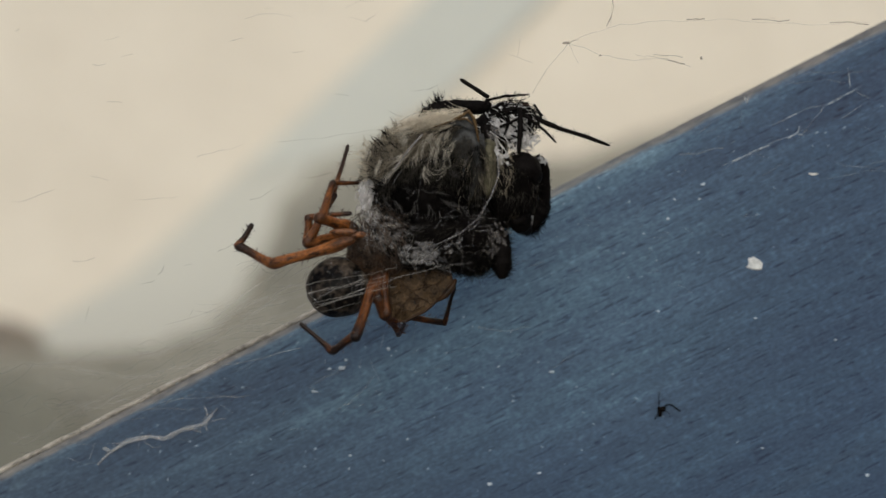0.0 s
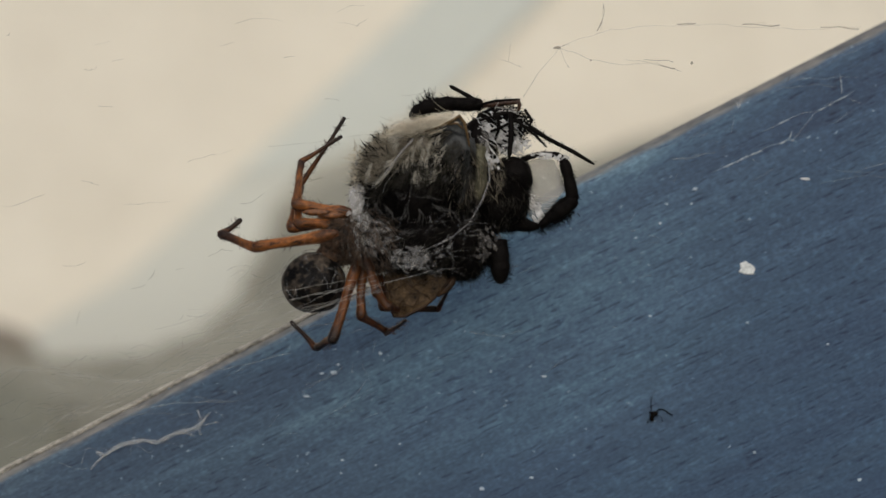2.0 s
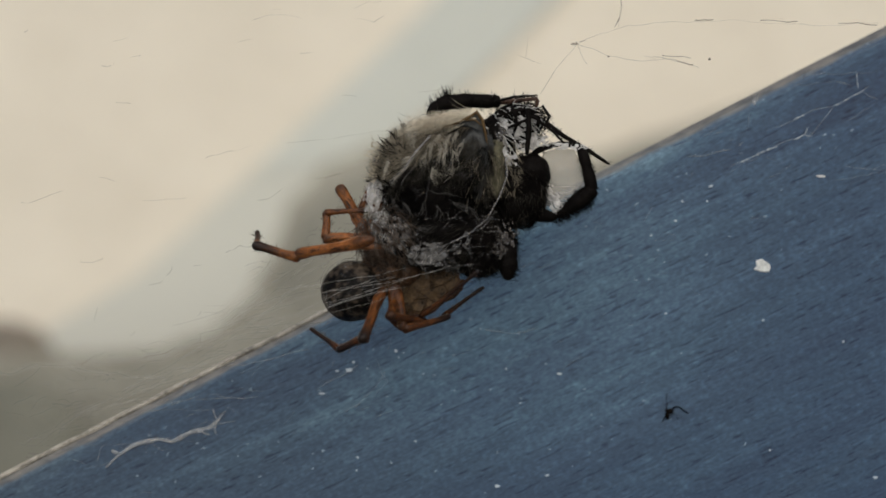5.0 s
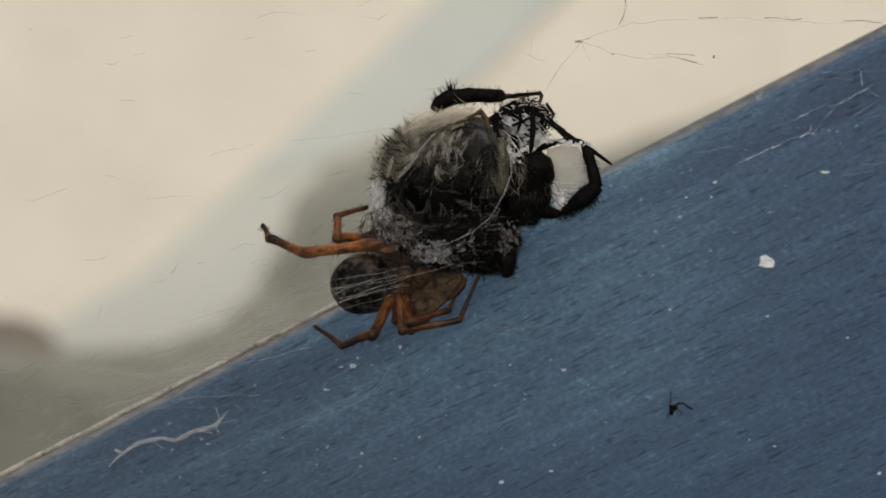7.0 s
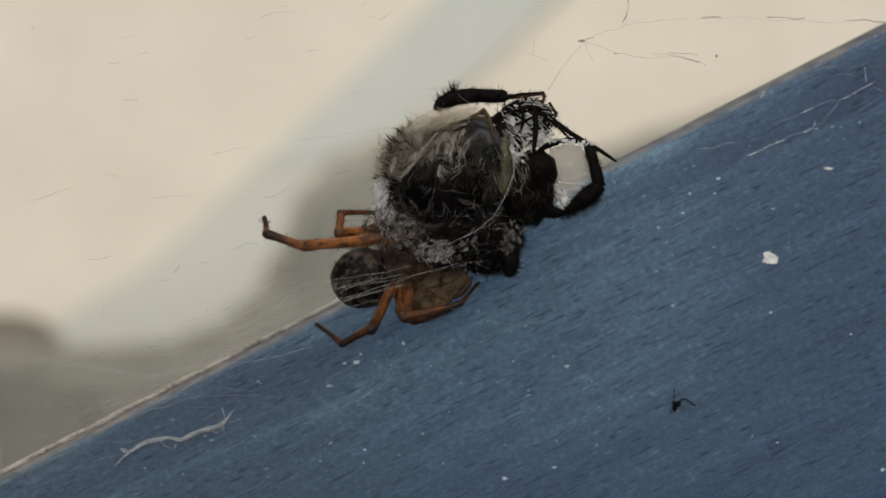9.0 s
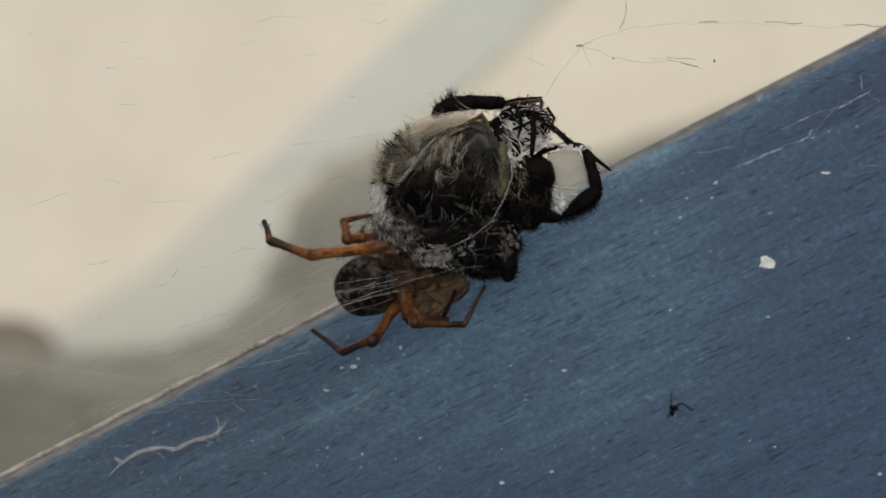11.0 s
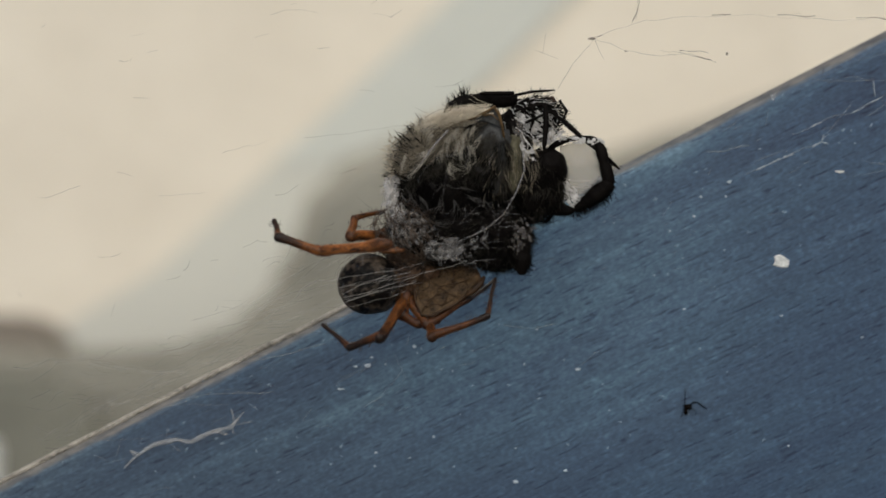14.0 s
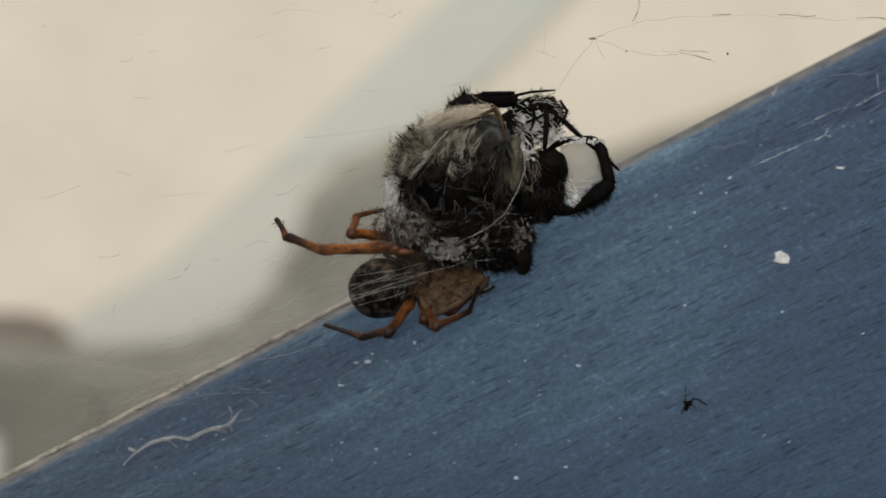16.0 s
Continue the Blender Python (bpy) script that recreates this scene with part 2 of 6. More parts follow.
    c = mixed("MULTIPLY", 1.0, c, ramp(edge_tone, (0.70, (1.65, 1.54, 1.36)), (1.1, (1.28, 1.23, 1.16)), (1.75, (1, 1, 1))))
    faded = sums("MULTIPLY_ADD", sep.outputs["X"], -32.0, -0.05, True)
    c = mixed("MULTIPLY", 1.0, c, ramp(faded, (0.0, (1, 1, 1)), (1.0, (1.16, 1.0, 0.88))))
    rag = sums("MULTIPLY_ADD", grain(0.0025, 0.0005, 0, 4.0), 0.0005, -0.00025)
    reach = sums("ADD", sums("MULTIPLY_ADD", sums("MULTIPLY_ADD", sep.outputs["X"], -40.0, 0.35, True), 0.00012, 0.00055), rag)
    worn = sums("MULTIPLY", sums("MULTIPLY_ADD", sums("SUBTRACT", reach, under), 4200.0, 0.4, True), 0.85)
    bare = ramp(grain(0.0012, 0.0003, 0, 4.0), (0.35, (0.080, 0.076, 0.070)), (0.65, (0.185, 0.170, 0.145)))
    w = n.new("ShaderNodeMix")
    w.data_type = "RGBA"
    l.new(worn, w.inputs["Factor"])
    l.new(c, w.inputs["A"])
    l.new(bare, w.inputs["B"])
    l.new(w.outputs["Result"], b.inputs["Base Color"])
    b.inputs["Roughness"].default_value = 0.5
    b.inputs["Specular IOR Level"].default_value = 0.35
    k = n.new("ShaderNodeBump")
    k.inputs["Strength"].default_value = 0.35
    k.inputs["Distance"].default_value = 0.00006
    l.new(dash, k.inputs["Height"])
    l.new(k.outputs["Normal"], b.inputs["Normal"])
    return m


FRONT = D + 0.013
ON_PANEL = -0.013 / U + 5
GROUND = material("grey_gravel", (0.10, 0.095, 0.085), (0.24, 0.22, 0.19), 0.05, 0.9, 0.6)
CREAM = material("cream_render", (0.664, 0.605, 0.496), (0.773, 0.712, 0.594), 0.07, 0.9, 0.1)
# these two tones carry the soft shade on the wall
GREY_BAND = material("pale_grey_shade", (0.53, 0.545, 0.49), (0.58, 0.595, 0.54), 0.1, 0.8, 0.1)
PALE_BAND = material("pale_white_shade", (0.54, 0.54, 0.475), (0.59, 0.585, 0.515), 0.1, 0.8, 0.1)
SHADE_GREY = material("grey_shade", (0.18, 0.174, 0.142), (0.282, 0.272, 0.226), 0.05, 0.85, 0.4)
TIMBER = material("dark_timber", (0.15, 0.13, 0.105), (0.23, 0.20, 0.165), 0.03, 0.8, 0.3)
WHITE = material("white_paint", (0.72, 0.72, 0.70), (0.82, 0.82, 0.80), 0.03, 0.5, 0.1)

ground = slab("ground", GROUND, -300, 300, -300, 300, -0.2, 0.0)
tagged(ground, "grey gravel ground under the panel", "ground", kind="structure")
panel = tagged(new("blue_panel"), "brushed blue painted panel with a worn pale edge", "panel")
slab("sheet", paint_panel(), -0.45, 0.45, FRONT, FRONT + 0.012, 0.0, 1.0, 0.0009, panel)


def far_point(x, y, d):
    """A place d metres off, seen at the design place (x, y) of the view."""
    return REF @ Vector((x * U * d / D, y * U * d / D, -d))


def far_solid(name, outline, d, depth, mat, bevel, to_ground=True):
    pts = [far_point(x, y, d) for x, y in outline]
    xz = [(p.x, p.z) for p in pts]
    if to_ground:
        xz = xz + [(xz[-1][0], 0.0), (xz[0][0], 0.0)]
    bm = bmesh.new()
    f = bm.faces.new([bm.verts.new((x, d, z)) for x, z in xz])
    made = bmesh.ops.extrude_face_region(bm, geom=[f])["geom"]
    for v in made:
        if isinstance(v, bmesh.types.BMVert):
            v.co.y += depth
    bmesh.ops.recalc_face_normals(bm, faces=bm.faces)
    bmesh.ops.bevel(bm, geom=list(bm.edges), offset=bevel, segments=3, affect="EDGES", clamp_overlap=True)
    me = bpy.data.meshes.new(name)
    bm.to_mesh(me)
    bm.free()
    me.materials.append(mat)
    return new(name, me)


wall = slab("wall_north", CREAM, -4, 4, 1.6, 1.85, 0, 3)
tagged(wall, "cream rendered wall far behind, out of focus", "wall", kind="structure")
# soft diagonal shade on the wall, made as thin coloured solids
band = far_solid("shade_band", [(65, 520), (280, 520), (201, 441), (46, 291), (-144, 161), (-335, 141), (-175, 291), (-15, 441)], 1.5965, 0.003, GREY_BAND, 0.0005, False)
tagged(band, "pale grey-green band of shade, a thin solid on the cream wall", "paint", kind="structure")
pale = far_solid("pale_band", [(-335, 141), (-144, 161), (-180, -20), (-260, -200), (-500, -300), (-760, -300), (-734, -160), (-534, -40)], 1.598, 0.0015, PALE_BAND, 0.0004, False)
tagged(pale, "off-white paler part of the shade, a thin solid low on the cream wall", "paint", kind="structure")
# grey solid standing in for the soft shadow of prey and panel
shade_solid = far_solid("shade_solid", [(-1000, -190), (-730, -200), (-560, -192), (-440, -172), (-352, -120), (-295, -55), (-272, 34), (-225, 110), (-145, 160),
                                (-60, 180), (100, 136), (220, 128), (320, 174), (480, 220), (640, 286), (800, 318), (1000, 290)], 1.25, 0.10, SHADE_GREY, 0.012)
# mid-tone solid just behind, imitating that shadow's soft edge
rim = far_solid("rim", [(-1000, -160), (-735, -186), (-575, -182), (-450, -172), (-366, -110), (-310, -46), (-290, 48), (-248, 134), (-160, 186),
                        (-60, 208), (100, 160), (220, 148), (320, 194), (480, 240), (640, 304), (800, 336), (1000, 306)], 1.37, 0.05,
                material("shade_edge", (0.29, 0.275, 0.225), (0.40, 0.38, 0.315), 0.05, 0.85, 0.4), 0.012)
rim.parent = shade_solid
rim["label"] = "paler solid imitating the soft edge of the shadow"
tagged(shade_solid, "rounded grey solid behind the panel, imitating the soft shadow of prey and panel, out of focus", "stone")
stump = far_solid("timber_stump", [(-900, -230), (-900, -126), (-830, -122), (-775, -132), (-738, -152), (-716, -185), (-708, -230)], 1.42, 0.10, TIMBER, 0.01)
tagged(stump, "dark brown timber stump behind the grey shadow solid", "stump")
# darker solid added to deepen the shade at the lower left
low_shade = far_solid("low_shade", [(-1000, -222), (-790, -224), (-720, -236), (-672, -262), (-640, -300), (-625, -360), (-620, -460)], 1.12, 0.05,
                      material("low_shade_grey", (0.135, 0.134, 0.108), (0.215, 0.212, 0.172), 0.05, 0.85, 0.4), 0.012)
tagged(low_shade, "darker grey solid added before the large one to deepen the shade", "stone")
stake = far_solid("stake", [(-854, -430), (-856, -355), (-846, -338), (-829, -342), (-822, -360), (-822, -430)], 1.05, 0.02, WHITE, 0.003)
tagged(stake, "white painted stake standing behind the panel", "stake")


def bead(x0, x1, r, mat, label, seed, drop=0.0, back=0.0004):
    """The worn rounded bead along the panel's upper edge."""
    bm = bmesh.new()
    n = int((x1 - x0) / 0.0004)
    pts = [((x0 + (x1 - x0) * k / n) / U, (FRONT + back) / U, (1.0001 - drop - r + 0.00006 * noise.noise(Vector((k * 0.11, seed, 0)))) / U) for k in range(n + 1)]
    tube(bm, pts, [r / U * (1 + 0.25 * noise.noise(Vector((k * 0.17, 5, seed))) + 0.3 * noise.noise(Vector((k * 0.6, 9, seed)))) for k in range(n + 1)], 8)
    part("edge_bead", bm, mat, panel, label)


PALE_EDGE = material("worn_pale_edge", (0.10, 0.092, 0.078), (0.42, 0.385, 0.325), 0.0010, 0.8, 0.6, stretch=(0.5, 1, 1), spread=(0.36, 0.6))
bead(-0.45, -0.003, 0.00019, PALE_EDGE, "worn pale edge bead", 1)


def swept(rng, count, centre, radii, way, test=None, lift=0.35):
    """Spots whose hairs lie along the body, combed one way."""
    got = []
    for p, n in on_lump(rng, count, centre, radii, test):
        w = Vector(way)
        w = w - n * w.dot(n)
        got.append((p, (w.normalized() if w.length > 0.05 else n) + n * lift))
    return got


# ---- the prey: a furry bee wrapped in silk ----
def b(x, y, z=0.0):
    return (x - 800, 330 - y, z)


BEE_AT = (16, 111, 0)
bee = thing("wrapped_bee", *BEE_AT, "dead furry bee wrapped in white silk, hanging in the web", "bee")
rng = np.random.default_rng(7)
BALL = (b(781, 322), (107, 109, 95))
BELLY = (b(785, 410), (128, 72, 80))
FLANK = (b(925, 335, -5), (52, 66, 55))
HEAD = (b(922, 217, -8), (48, 40, 36))
TAIL = (b(866, 424), (52, 38, 42))
bm = bmesh.new()
for c, r in (BALL, BELLY):
    lump(bm, c, [x * 0.96 for x in r], 0.10, 0.05)
part("body", bm, CHITIN, bee, "black furry body")
for nm, (c, r) in (("thorax", FLANK), ("head", HEAD), ("tail", TAIL)):
    bm = bmesh.new()
    lump(bm, c, [x * 0.95 for x in r], 0.16, 0.08)
    if nm == "thorax":
        lump(bm, b(884, 262, -2), (34, 62, 44), 0.2, 0.1)
        lump(bm, b(948, 302, 0), (33, 34, 40), 0.15, 0.08)
    part(nm, bm, CHITIN, bee)

bm = bmesh.new()
RUMP = (b(856, 458, 22), (36, 25, 26))
lump(bm, *RUMP, 0.2, 0.1)
part("rump", bm, CHITIN, bee, "black hairy end of the body")
hairs("rump_hair", swept(rng, 1500, *RUMP, (0.4, -1, 0), None, 0.3), bee, DARK_HAIR, rng, 18, 0.42, (0, 0, 0), 0.35, 0.7)
hairs("rump_fuzz", swept(rng, 130, *RUMP, (0.2, -1, 0), lambda p: p.z > 20, 0.2), bee, DULL_HAIR, rng, 22, 0.4, (0, 0, 0), 0.4, 0.8)

bm = bmesh.new()
lump(bm, b(837, 290, 56), (44, 68, 28), 0.22, 0.12, 4)
part("dome", bm, SMOKE, bee, "smooth smoky grey membrane")
DOME = (b(836, 290, 58), (45, 70, 29))
hairs("dome_hair", swept(rng, 1900, *DOME, (-0.5, -1, 0), lambda p: p.z > 52 and noise.noise(p * 0.045) > -0.22 + 0.006 * (p.y - 20), 0.15), bee, DARK_HAIR, rng, 26, 0.42, (0, 0, 0), 0.22, 0.7, "dark combed hair")
hairs("dome_fuzz", swept(rng, 1300, *DOME, (-0.4, -1, 0), lambda p: p.z > 52 and noise.noise(p * 0.05 + Vector((3, 8, 1))) > -0.15, 0.18), bee, DULL_HAIR, rng, 30, 0.4, (0, 0, 0), 0.25, 0.7)
hairs("dome_lock", swept(rng, 150, *DOME, (-0.5, -1, 0), lambda p: p.z > 60 and noise.noise(p * 0.05 + Vector((6, 2, 9))) > 0.12, 0.2), bee, TAN_HAIR, rng, 30, 0.4, (0, 0, 0), 0.2, 0.7)
bm = bmesh.new()
lump(bm, b(884, 296, 48), (15, 50, 20), 0.25, 0.15, 4)
part("side_membrane", bm, OLIVE, bee, "dull olive membrane")
bm = bmesh.new()
fold = [b(800, 223, 74), b(826, 213, 80), b(850, 200, 78), b(862, 212, 74), b(868, 236, 68), b(858, 232, 72), b(838, 224, 78)]
for sgn in (1, -1):
    bm.faces.new([bm.verts.new((x, y, z + sgn)) for x, y, z in (fold if sgn > 0 else fold[::-1])])
part("wing_root", bm, SMOKE, bee, "dark folded wing root", False)
bm = bmesh.new()
tube(bm, [b(790, 227, 78), b(815, 218, 82), b(838, 207, 82), b(850, 199, 82), b(859, 211, 78), b(865, 236, 74), b(870, 262, 66)], [1, 1.8, 2.6, 3.4, 2.8, 2.2, 1.2], 7)
tube(bm, [b(830, 214, 82), b(846, 212, 82), b(858, 222, 78)], [1.2, 1.6, 1], 6)
part("root_vein", bm, material("tan_vein", (0.03, 0.017, 0.008), (0.17, 0.105, 0.045), 0.0006, 0.5, 0.5, spec=0.15), bee, "tan veins of the folded wing")


def at_view(p):
    """A spot of the bee counted across and down, as b() takes it."""
    return p.x + 800, 330 - p.y


def cream_zone(p):
    x, y = at_view(p)
    return p.z > -40 and 722 < x < 850 and y < 236 - 0.10 * abs(x - 790) + 10 * noise.noise(p * 0.06)


def tan_zone(p):
    x, y = at_view(p)
    return p.z > -30 and 676 < x < 815 and y < 312 - 0.40 * (x - 690) + 22 * noise.noise(p * 0.05 + Vector((2, 5, 3)))


hairs("dark_fur", swept(rng, 9000, *BALL, (-0.3, -1, 0.1), lambda p: not tan_zone(p) and not cream_zone(p)) + swept(rng, 5200, *BELLY, (1, -0.4, 0)) + swept(rng, 1700, *FLANK, (0.5, -1, 0.1), None, 0.15)
      + swept(rng, 700, b(884, 262, -2), (34, 62, 44), (0.3, -1, 0), None, 0.15) + swept(rng, 420, *HEAD, (1, 0.5, 0), None, 0.5) + swept(rng, 2400, *TAIL, (0.5, -1, 0), None, 0.3),
      bee, DARK_HAIR, rng, 22, 0.42, (0, 0, 0), 0.3, 0.7, "matted black fur")
hairs("spiky_fur", on_lump(rng, 120, *BALL, test=lambda p: p.x < -92 and p.y > -30 and p.z > -40 or (p.x < -70 and p.y > 55)), bee, DARK_HAIR, rng, 27, 1.7, (-0.3, 0.35, 0), 0.3, 0.25,
      "stiff black bristles")
hairs("spiky_tuft", on_lump(rng, 420, *BALL, test=lambda p: p.x < -80 and p.y > -30 and p.z > -40 or (p.x < -55 and p.y > 60)), bee, DARK_HAIR, rng, 19, 0.5, (-0.3, 0.2, 0), 0.4, 0.4)
hairs("pale_fur", swept(rng, 1300, *BALL, (-1, 0.0, 0.1), cream_zone, 0.25), bee, PALE_HAIR, rng, 30, 0.4, (0, 0, 0), 0.25, 0.8, "cream-coloured fur")
hairs("tan_fur", swept(rng, 5200, *BALL, (-1, -0.5, 0.1), lambda p: tan_zone(p) and not cream_zone(p), 0.3), bee, TAN_HAIR, rng, 25, 0.38, (0, 0, 0), 0.3, 0.8, "dull tan fur")
hairs("pale_edge_fur", on_lump(rng, 260, *BALL, test=lambda p: p.y > 50 and -90 < p.x < 10 and abs(p.z) < 50), bee, PALE_HAIR, rng, 17, 0.4, (-0.5, 0.1, 0), 0.3, 0.4)
hairs("dull_fur", swept(rng, 4200, *BALL, (-0.5, -1, 0), lambda p: p.z > 0 and p.y > 5 + 45 * noise.noise(p * 0.025) and not cream_zone(p), 0.2)
      + swept(rng, 700, *BELLY, (-0.8, -0.5, 0), lambda p: p.z > 20 and noise.noise(p * 0.03) > -0.1, 0.12),
      bee, DULL_HAIR, rng, 26, 0.36, (0, 0, 0), 0.25, 0.8, "dull brown-grey fur")
hairs("flank_fuzz", swept(rng, 330, *FLANK, (-0.2, -1, 0), lambda p: p.z > 5 and noise.noise(p * 0.05) > 0.0, 0.15) + swept(rng, 900, *TAIL, (0.4, -1, 0), lambda p: p.z > 0, 0.2),
      bee, DULL_HAIR, rng, 22, 0.4, (0, 0, 0), 0.3, 0.8)
hairs("cream_lock", [(b(846 - 96 * q + rng.normal(0, 5), 206 + 16 * q * q + rng.normal(0, 6), 60 + 24 * rng.uniform()), (-1, -0.1 - 0.3 * q, 0.05)) for q in rng.uniform(0, 1, 420)],
      bee, CREAM_HAIR, rng, 36, 0.45, (0, 0, 0), 0.14, 0.4, "bright cream fur")
hairs("white_spike", [(b(672 + rng.normal(0, 5), rng.uniform(255, 322), 30 + rng.uniform(-30, 45)), (-0.6, 0.4, 0.2)) for k in range(70)], bee, PALE_HAIR, rng, 18, 0.9, (0, 0, 0), 0.5, 0.8, "pale curled bristles")
hairs("tangled_hair", swept(rng, 70, *BALL, (-0.6, -1, 0), lambda p: p.z > 45 and p.y < 40 and noise.noise(p * 0.03 + Vector((4, 1, 7))) > -0.15, 0.2), bee, WISPY_SILK, rng, 30, 0.5, (0, 0, 0), 0.7, 1.3,
      "tangled grey silk hairs")
hairs("side_fur", swept(rng, 190, (95, 20, 0), (40, 75, 75), (0.1, -1, 0), lambda p: p.z > 20 and p.x > 76 and p.y > -10, 0.15), bee, TAN_HAIR, rng, 18, 0.36, (0, 0, 0), 0.25, 0.5,
      "tan fur beside the wing")


def curl(name, lines, r, mat, label, z=94, count=9):
    """Locks of matted hair lying on the fur: bundles of fine bent strands that fan out towards their ends."""
    bm = bmesh.new()
    for line in lines:
        raw = [Vector(b(x, y, z + 3 * math.sin(x + y))) for x, y in line]
        for j in range(count):
            off, fan = Vector(rng.normal(0, 1.8, 3)), Vector(rng.normal(0, 4.5, 3))
            first, last = rng.uniform(0, 0.25), rng.uniform(0.7, 1.05)
            pts = []
            for k in range(9):
                s = (first + (last - first) * k / 8) * (len(raw) - 1)
                i = min(int(s), len(raw) - 2)
                h0, h3 = raw[max(i - 1, 0)], raw[min(i + 2, len(raw) - 1)]
                f = s - i
                q = raw[i] * (1 - f) + raw[i + 1] * f + ((raw[i + 1] - h0) * (1 - f) - (h3 - raw[i]) * f) * (f * (1 - f) * 0.25)
                pts.append(q + off + fan * (k / 8) + Vector((4 * noise.noise(q * 0.07 + off), 4 * noise.noise(q * 0.07 - off), 0)))
            w = r * rng.uniform(0.6, 1.3)
            tube(bm, pts, [w * v for v in (0.5, 0.9, 1, 1, 1, 0.9, 0.8, 0.6, 0.3)], 4)
    ob = part(name, bm, mat, bee, label)
    ob["kind"] = "stuff"
    return ob


MATTED = material("matted_lock", (0.15, 0.135, 0.105), (0.56, 0.52, 0.44), 0.0006, 0.65, 0.4, spec=0.05)
curl("pale_lock", [[(790, 236), (780, 248), (776, 262)], [(806, 238), (796, 252), (798, 270)], [(764, 268), (756, 284), (758, 300)], [(826, 250), (820, 266), (810, 276)], [(752, 236), (736, 240), (722, 250)],
                   [(776, 290), (770, 306), (774, 320)], [(815, 290), (806, 304), (790, 310)], [(738, 276), (730, 284), (716, 288)], [(700, 280), (690, 296), (686, 310)]],
     0.42, MATTED, "matted pale locks")
curl("white_lock", [[(757, 262), (742, 276), (728, 296), (712, 314), (700, 330)], [(774, 244), (770, 262), (766, 284)], [(820, 232), (812, 242), (806, 258)], [(784, 252), (786, 272), (778, 292)],
                   [(798, 262), (792, 282), (797, 300)], [(768, 300), (782, 304), (794, 312)], [(745, 244), (738, 254), (742, 262)], [(806, 262), (812, 276), (806, 290)]],
     0.42, MATTED, "matted pale locks")
curl("grey_lock", [[(765, 332), (778, 340), (800, 343), (822, 352)], [(756, 352), (758, 370), (752, 384)], [(778, 360), (786, 372), (780, 388)], [(796, 346), (812, 360), (834, 366), (846, 384)],
                   [(735, 330), (748, 340), (760, 336)], [(716, 352), (730, 366), (734, 384)], [(812, 300), (826, 312), (842, 318)], [(700, 344), (706, 362), (716, 372)], [(742, 396), (760, 404), (784, 402)]],
     0.45, material("grey_matted_lock", (0.014, 0.0135, 0.013), (0.09, 0.085, 0.08), 0.0006, 0.65, 0.4, spec=0.05), "grey matted locks", 92, 7)


def strands(name, count, lumps, parent, mat, rng, steps, step, r, test=None, label="", off=1.04):
    """Silk laid over rounded bodies: short wandering threads."""
    bm = bmesh.new()
    for i in range(count):
        c, rad = lumps[i % len(lumps)]
        p0, nrm = on_lump(rng, 1, c, rad, test)[0]
        d = Vector(rng.normal(0, 1, 3))
        pts = []
        c = Vector(c)
        p = p0 - c
        lift = off + rng.uniform(0, 0.08)
        for k in range(rng.integers(steps // 2, steps)):
            q = Vector((p.x / rad[0], p.y / rad[1], p.z / rad[2])).normalized()
            p = Vector((q.x * rad[0], q.y * rad[1], q.z * rad[2]))
            pts.append(p * lift + c)
            nn = Vector((q.x / rad[0], q.y / rad[1], q.z / rad[2])).normalized()
            d = d + Vector(rng.normal(0, 0.25, 3))
            d = (d - nn * d.dot(nn)).normalized()
            p = p + d * step
        w = r * rng.uniform(0.5, 1.3)
        tube(bm, pts, [w] * (len(pts) - 1) + [w * 0.4], 4)
    ob = part(name, bm, mat, parent, label)
    ob["kind"] = "stuff"
    return ob


strands("silk_wrap", 44, [BALL, BELLY], bee, WISPY_SILK, rng, 10, 12, 0.36, lambda p: p.z > 0, "white silk threads wound round the bee", 1.1)
MAT = (b(700, 415, 30), (62, 52, 52))
hairs("silk_mat", swept(rng, 90, (BELLY[0][0], BELLY[0][1], 6), BELLY[1], (1, 0.25, 0), lambda p: p.z > 10 and p.x < 70 and noise.noise(p * 0.035) > 0.08, 0.1)
      + swept(rng, 80, MAT[0], MAT[1], (0.3, -1, 0), lambda p: p.z > 20 and noise.noise(p * 0.04) > 0.1, 0.1), bee, WISPY_SILK, rng, 36, 0.45, (0, 0, 0), 0.4, 1.0, "matted white silk")
hairs("brown_bristles", swept(rng, 420, MAT[0], (66, 56, 56), (0.5, -1, 0), lambda p: p.z > 35 and p.x < -62, 0.12), bee, UMBER_HAIR, rng, 26, 0.8, (0, 0, 0), 0.3, 0.5, "brown bristles under the silk")
hairs("silk_flock", swept(rng, 60, (BELLY[0][0], BELLY[0][1], 8), BELLY[1], (1, 0.2, 0), lambda p: p.z > 20 and p.x < 40 and noise.noise(p * 0.03 + Vector((9, 3, 1))) > 0.14, 0.1)
      + swept(rng, 50, MAT[0], MAT[1], (1, -0.3, 0), lambda p: p.z > 25 and noise.noise(p * 0.035) > 0.1, 0.1), bee, WISPY_SILK, rng, 20, 1.3, (0, 0, 0), 0.4, 0.9, "dense white silk flecks")
hairs("silk_streak", swept(rng, 40, HEAD[0], [x * 1.12 for x in HEAD[1]], (1, -0.55, 0), lambda p: p.z > 8, 0.1) + swept(rng, 30, b(888, 258, 4), (36, 50, 50), (0.7, -1, 0), lambda p: p.z > 20, 0.1),
      bee, SILK, rng, 30, 0.9, (0, 0, 0), 0.35, 0.8, "white silk streaks")
hairs("head_hair", swept(rng, 130, HEAD[0], [x * 1.1 for x in HEAD[1]], (1, 0.2, 0), lambda p: p.x > 120, 0.6), bee, DARK_HAIR, rng, 17, 1.0, (0, 0, 0), 0.4, 0.4, "coarse black hair")


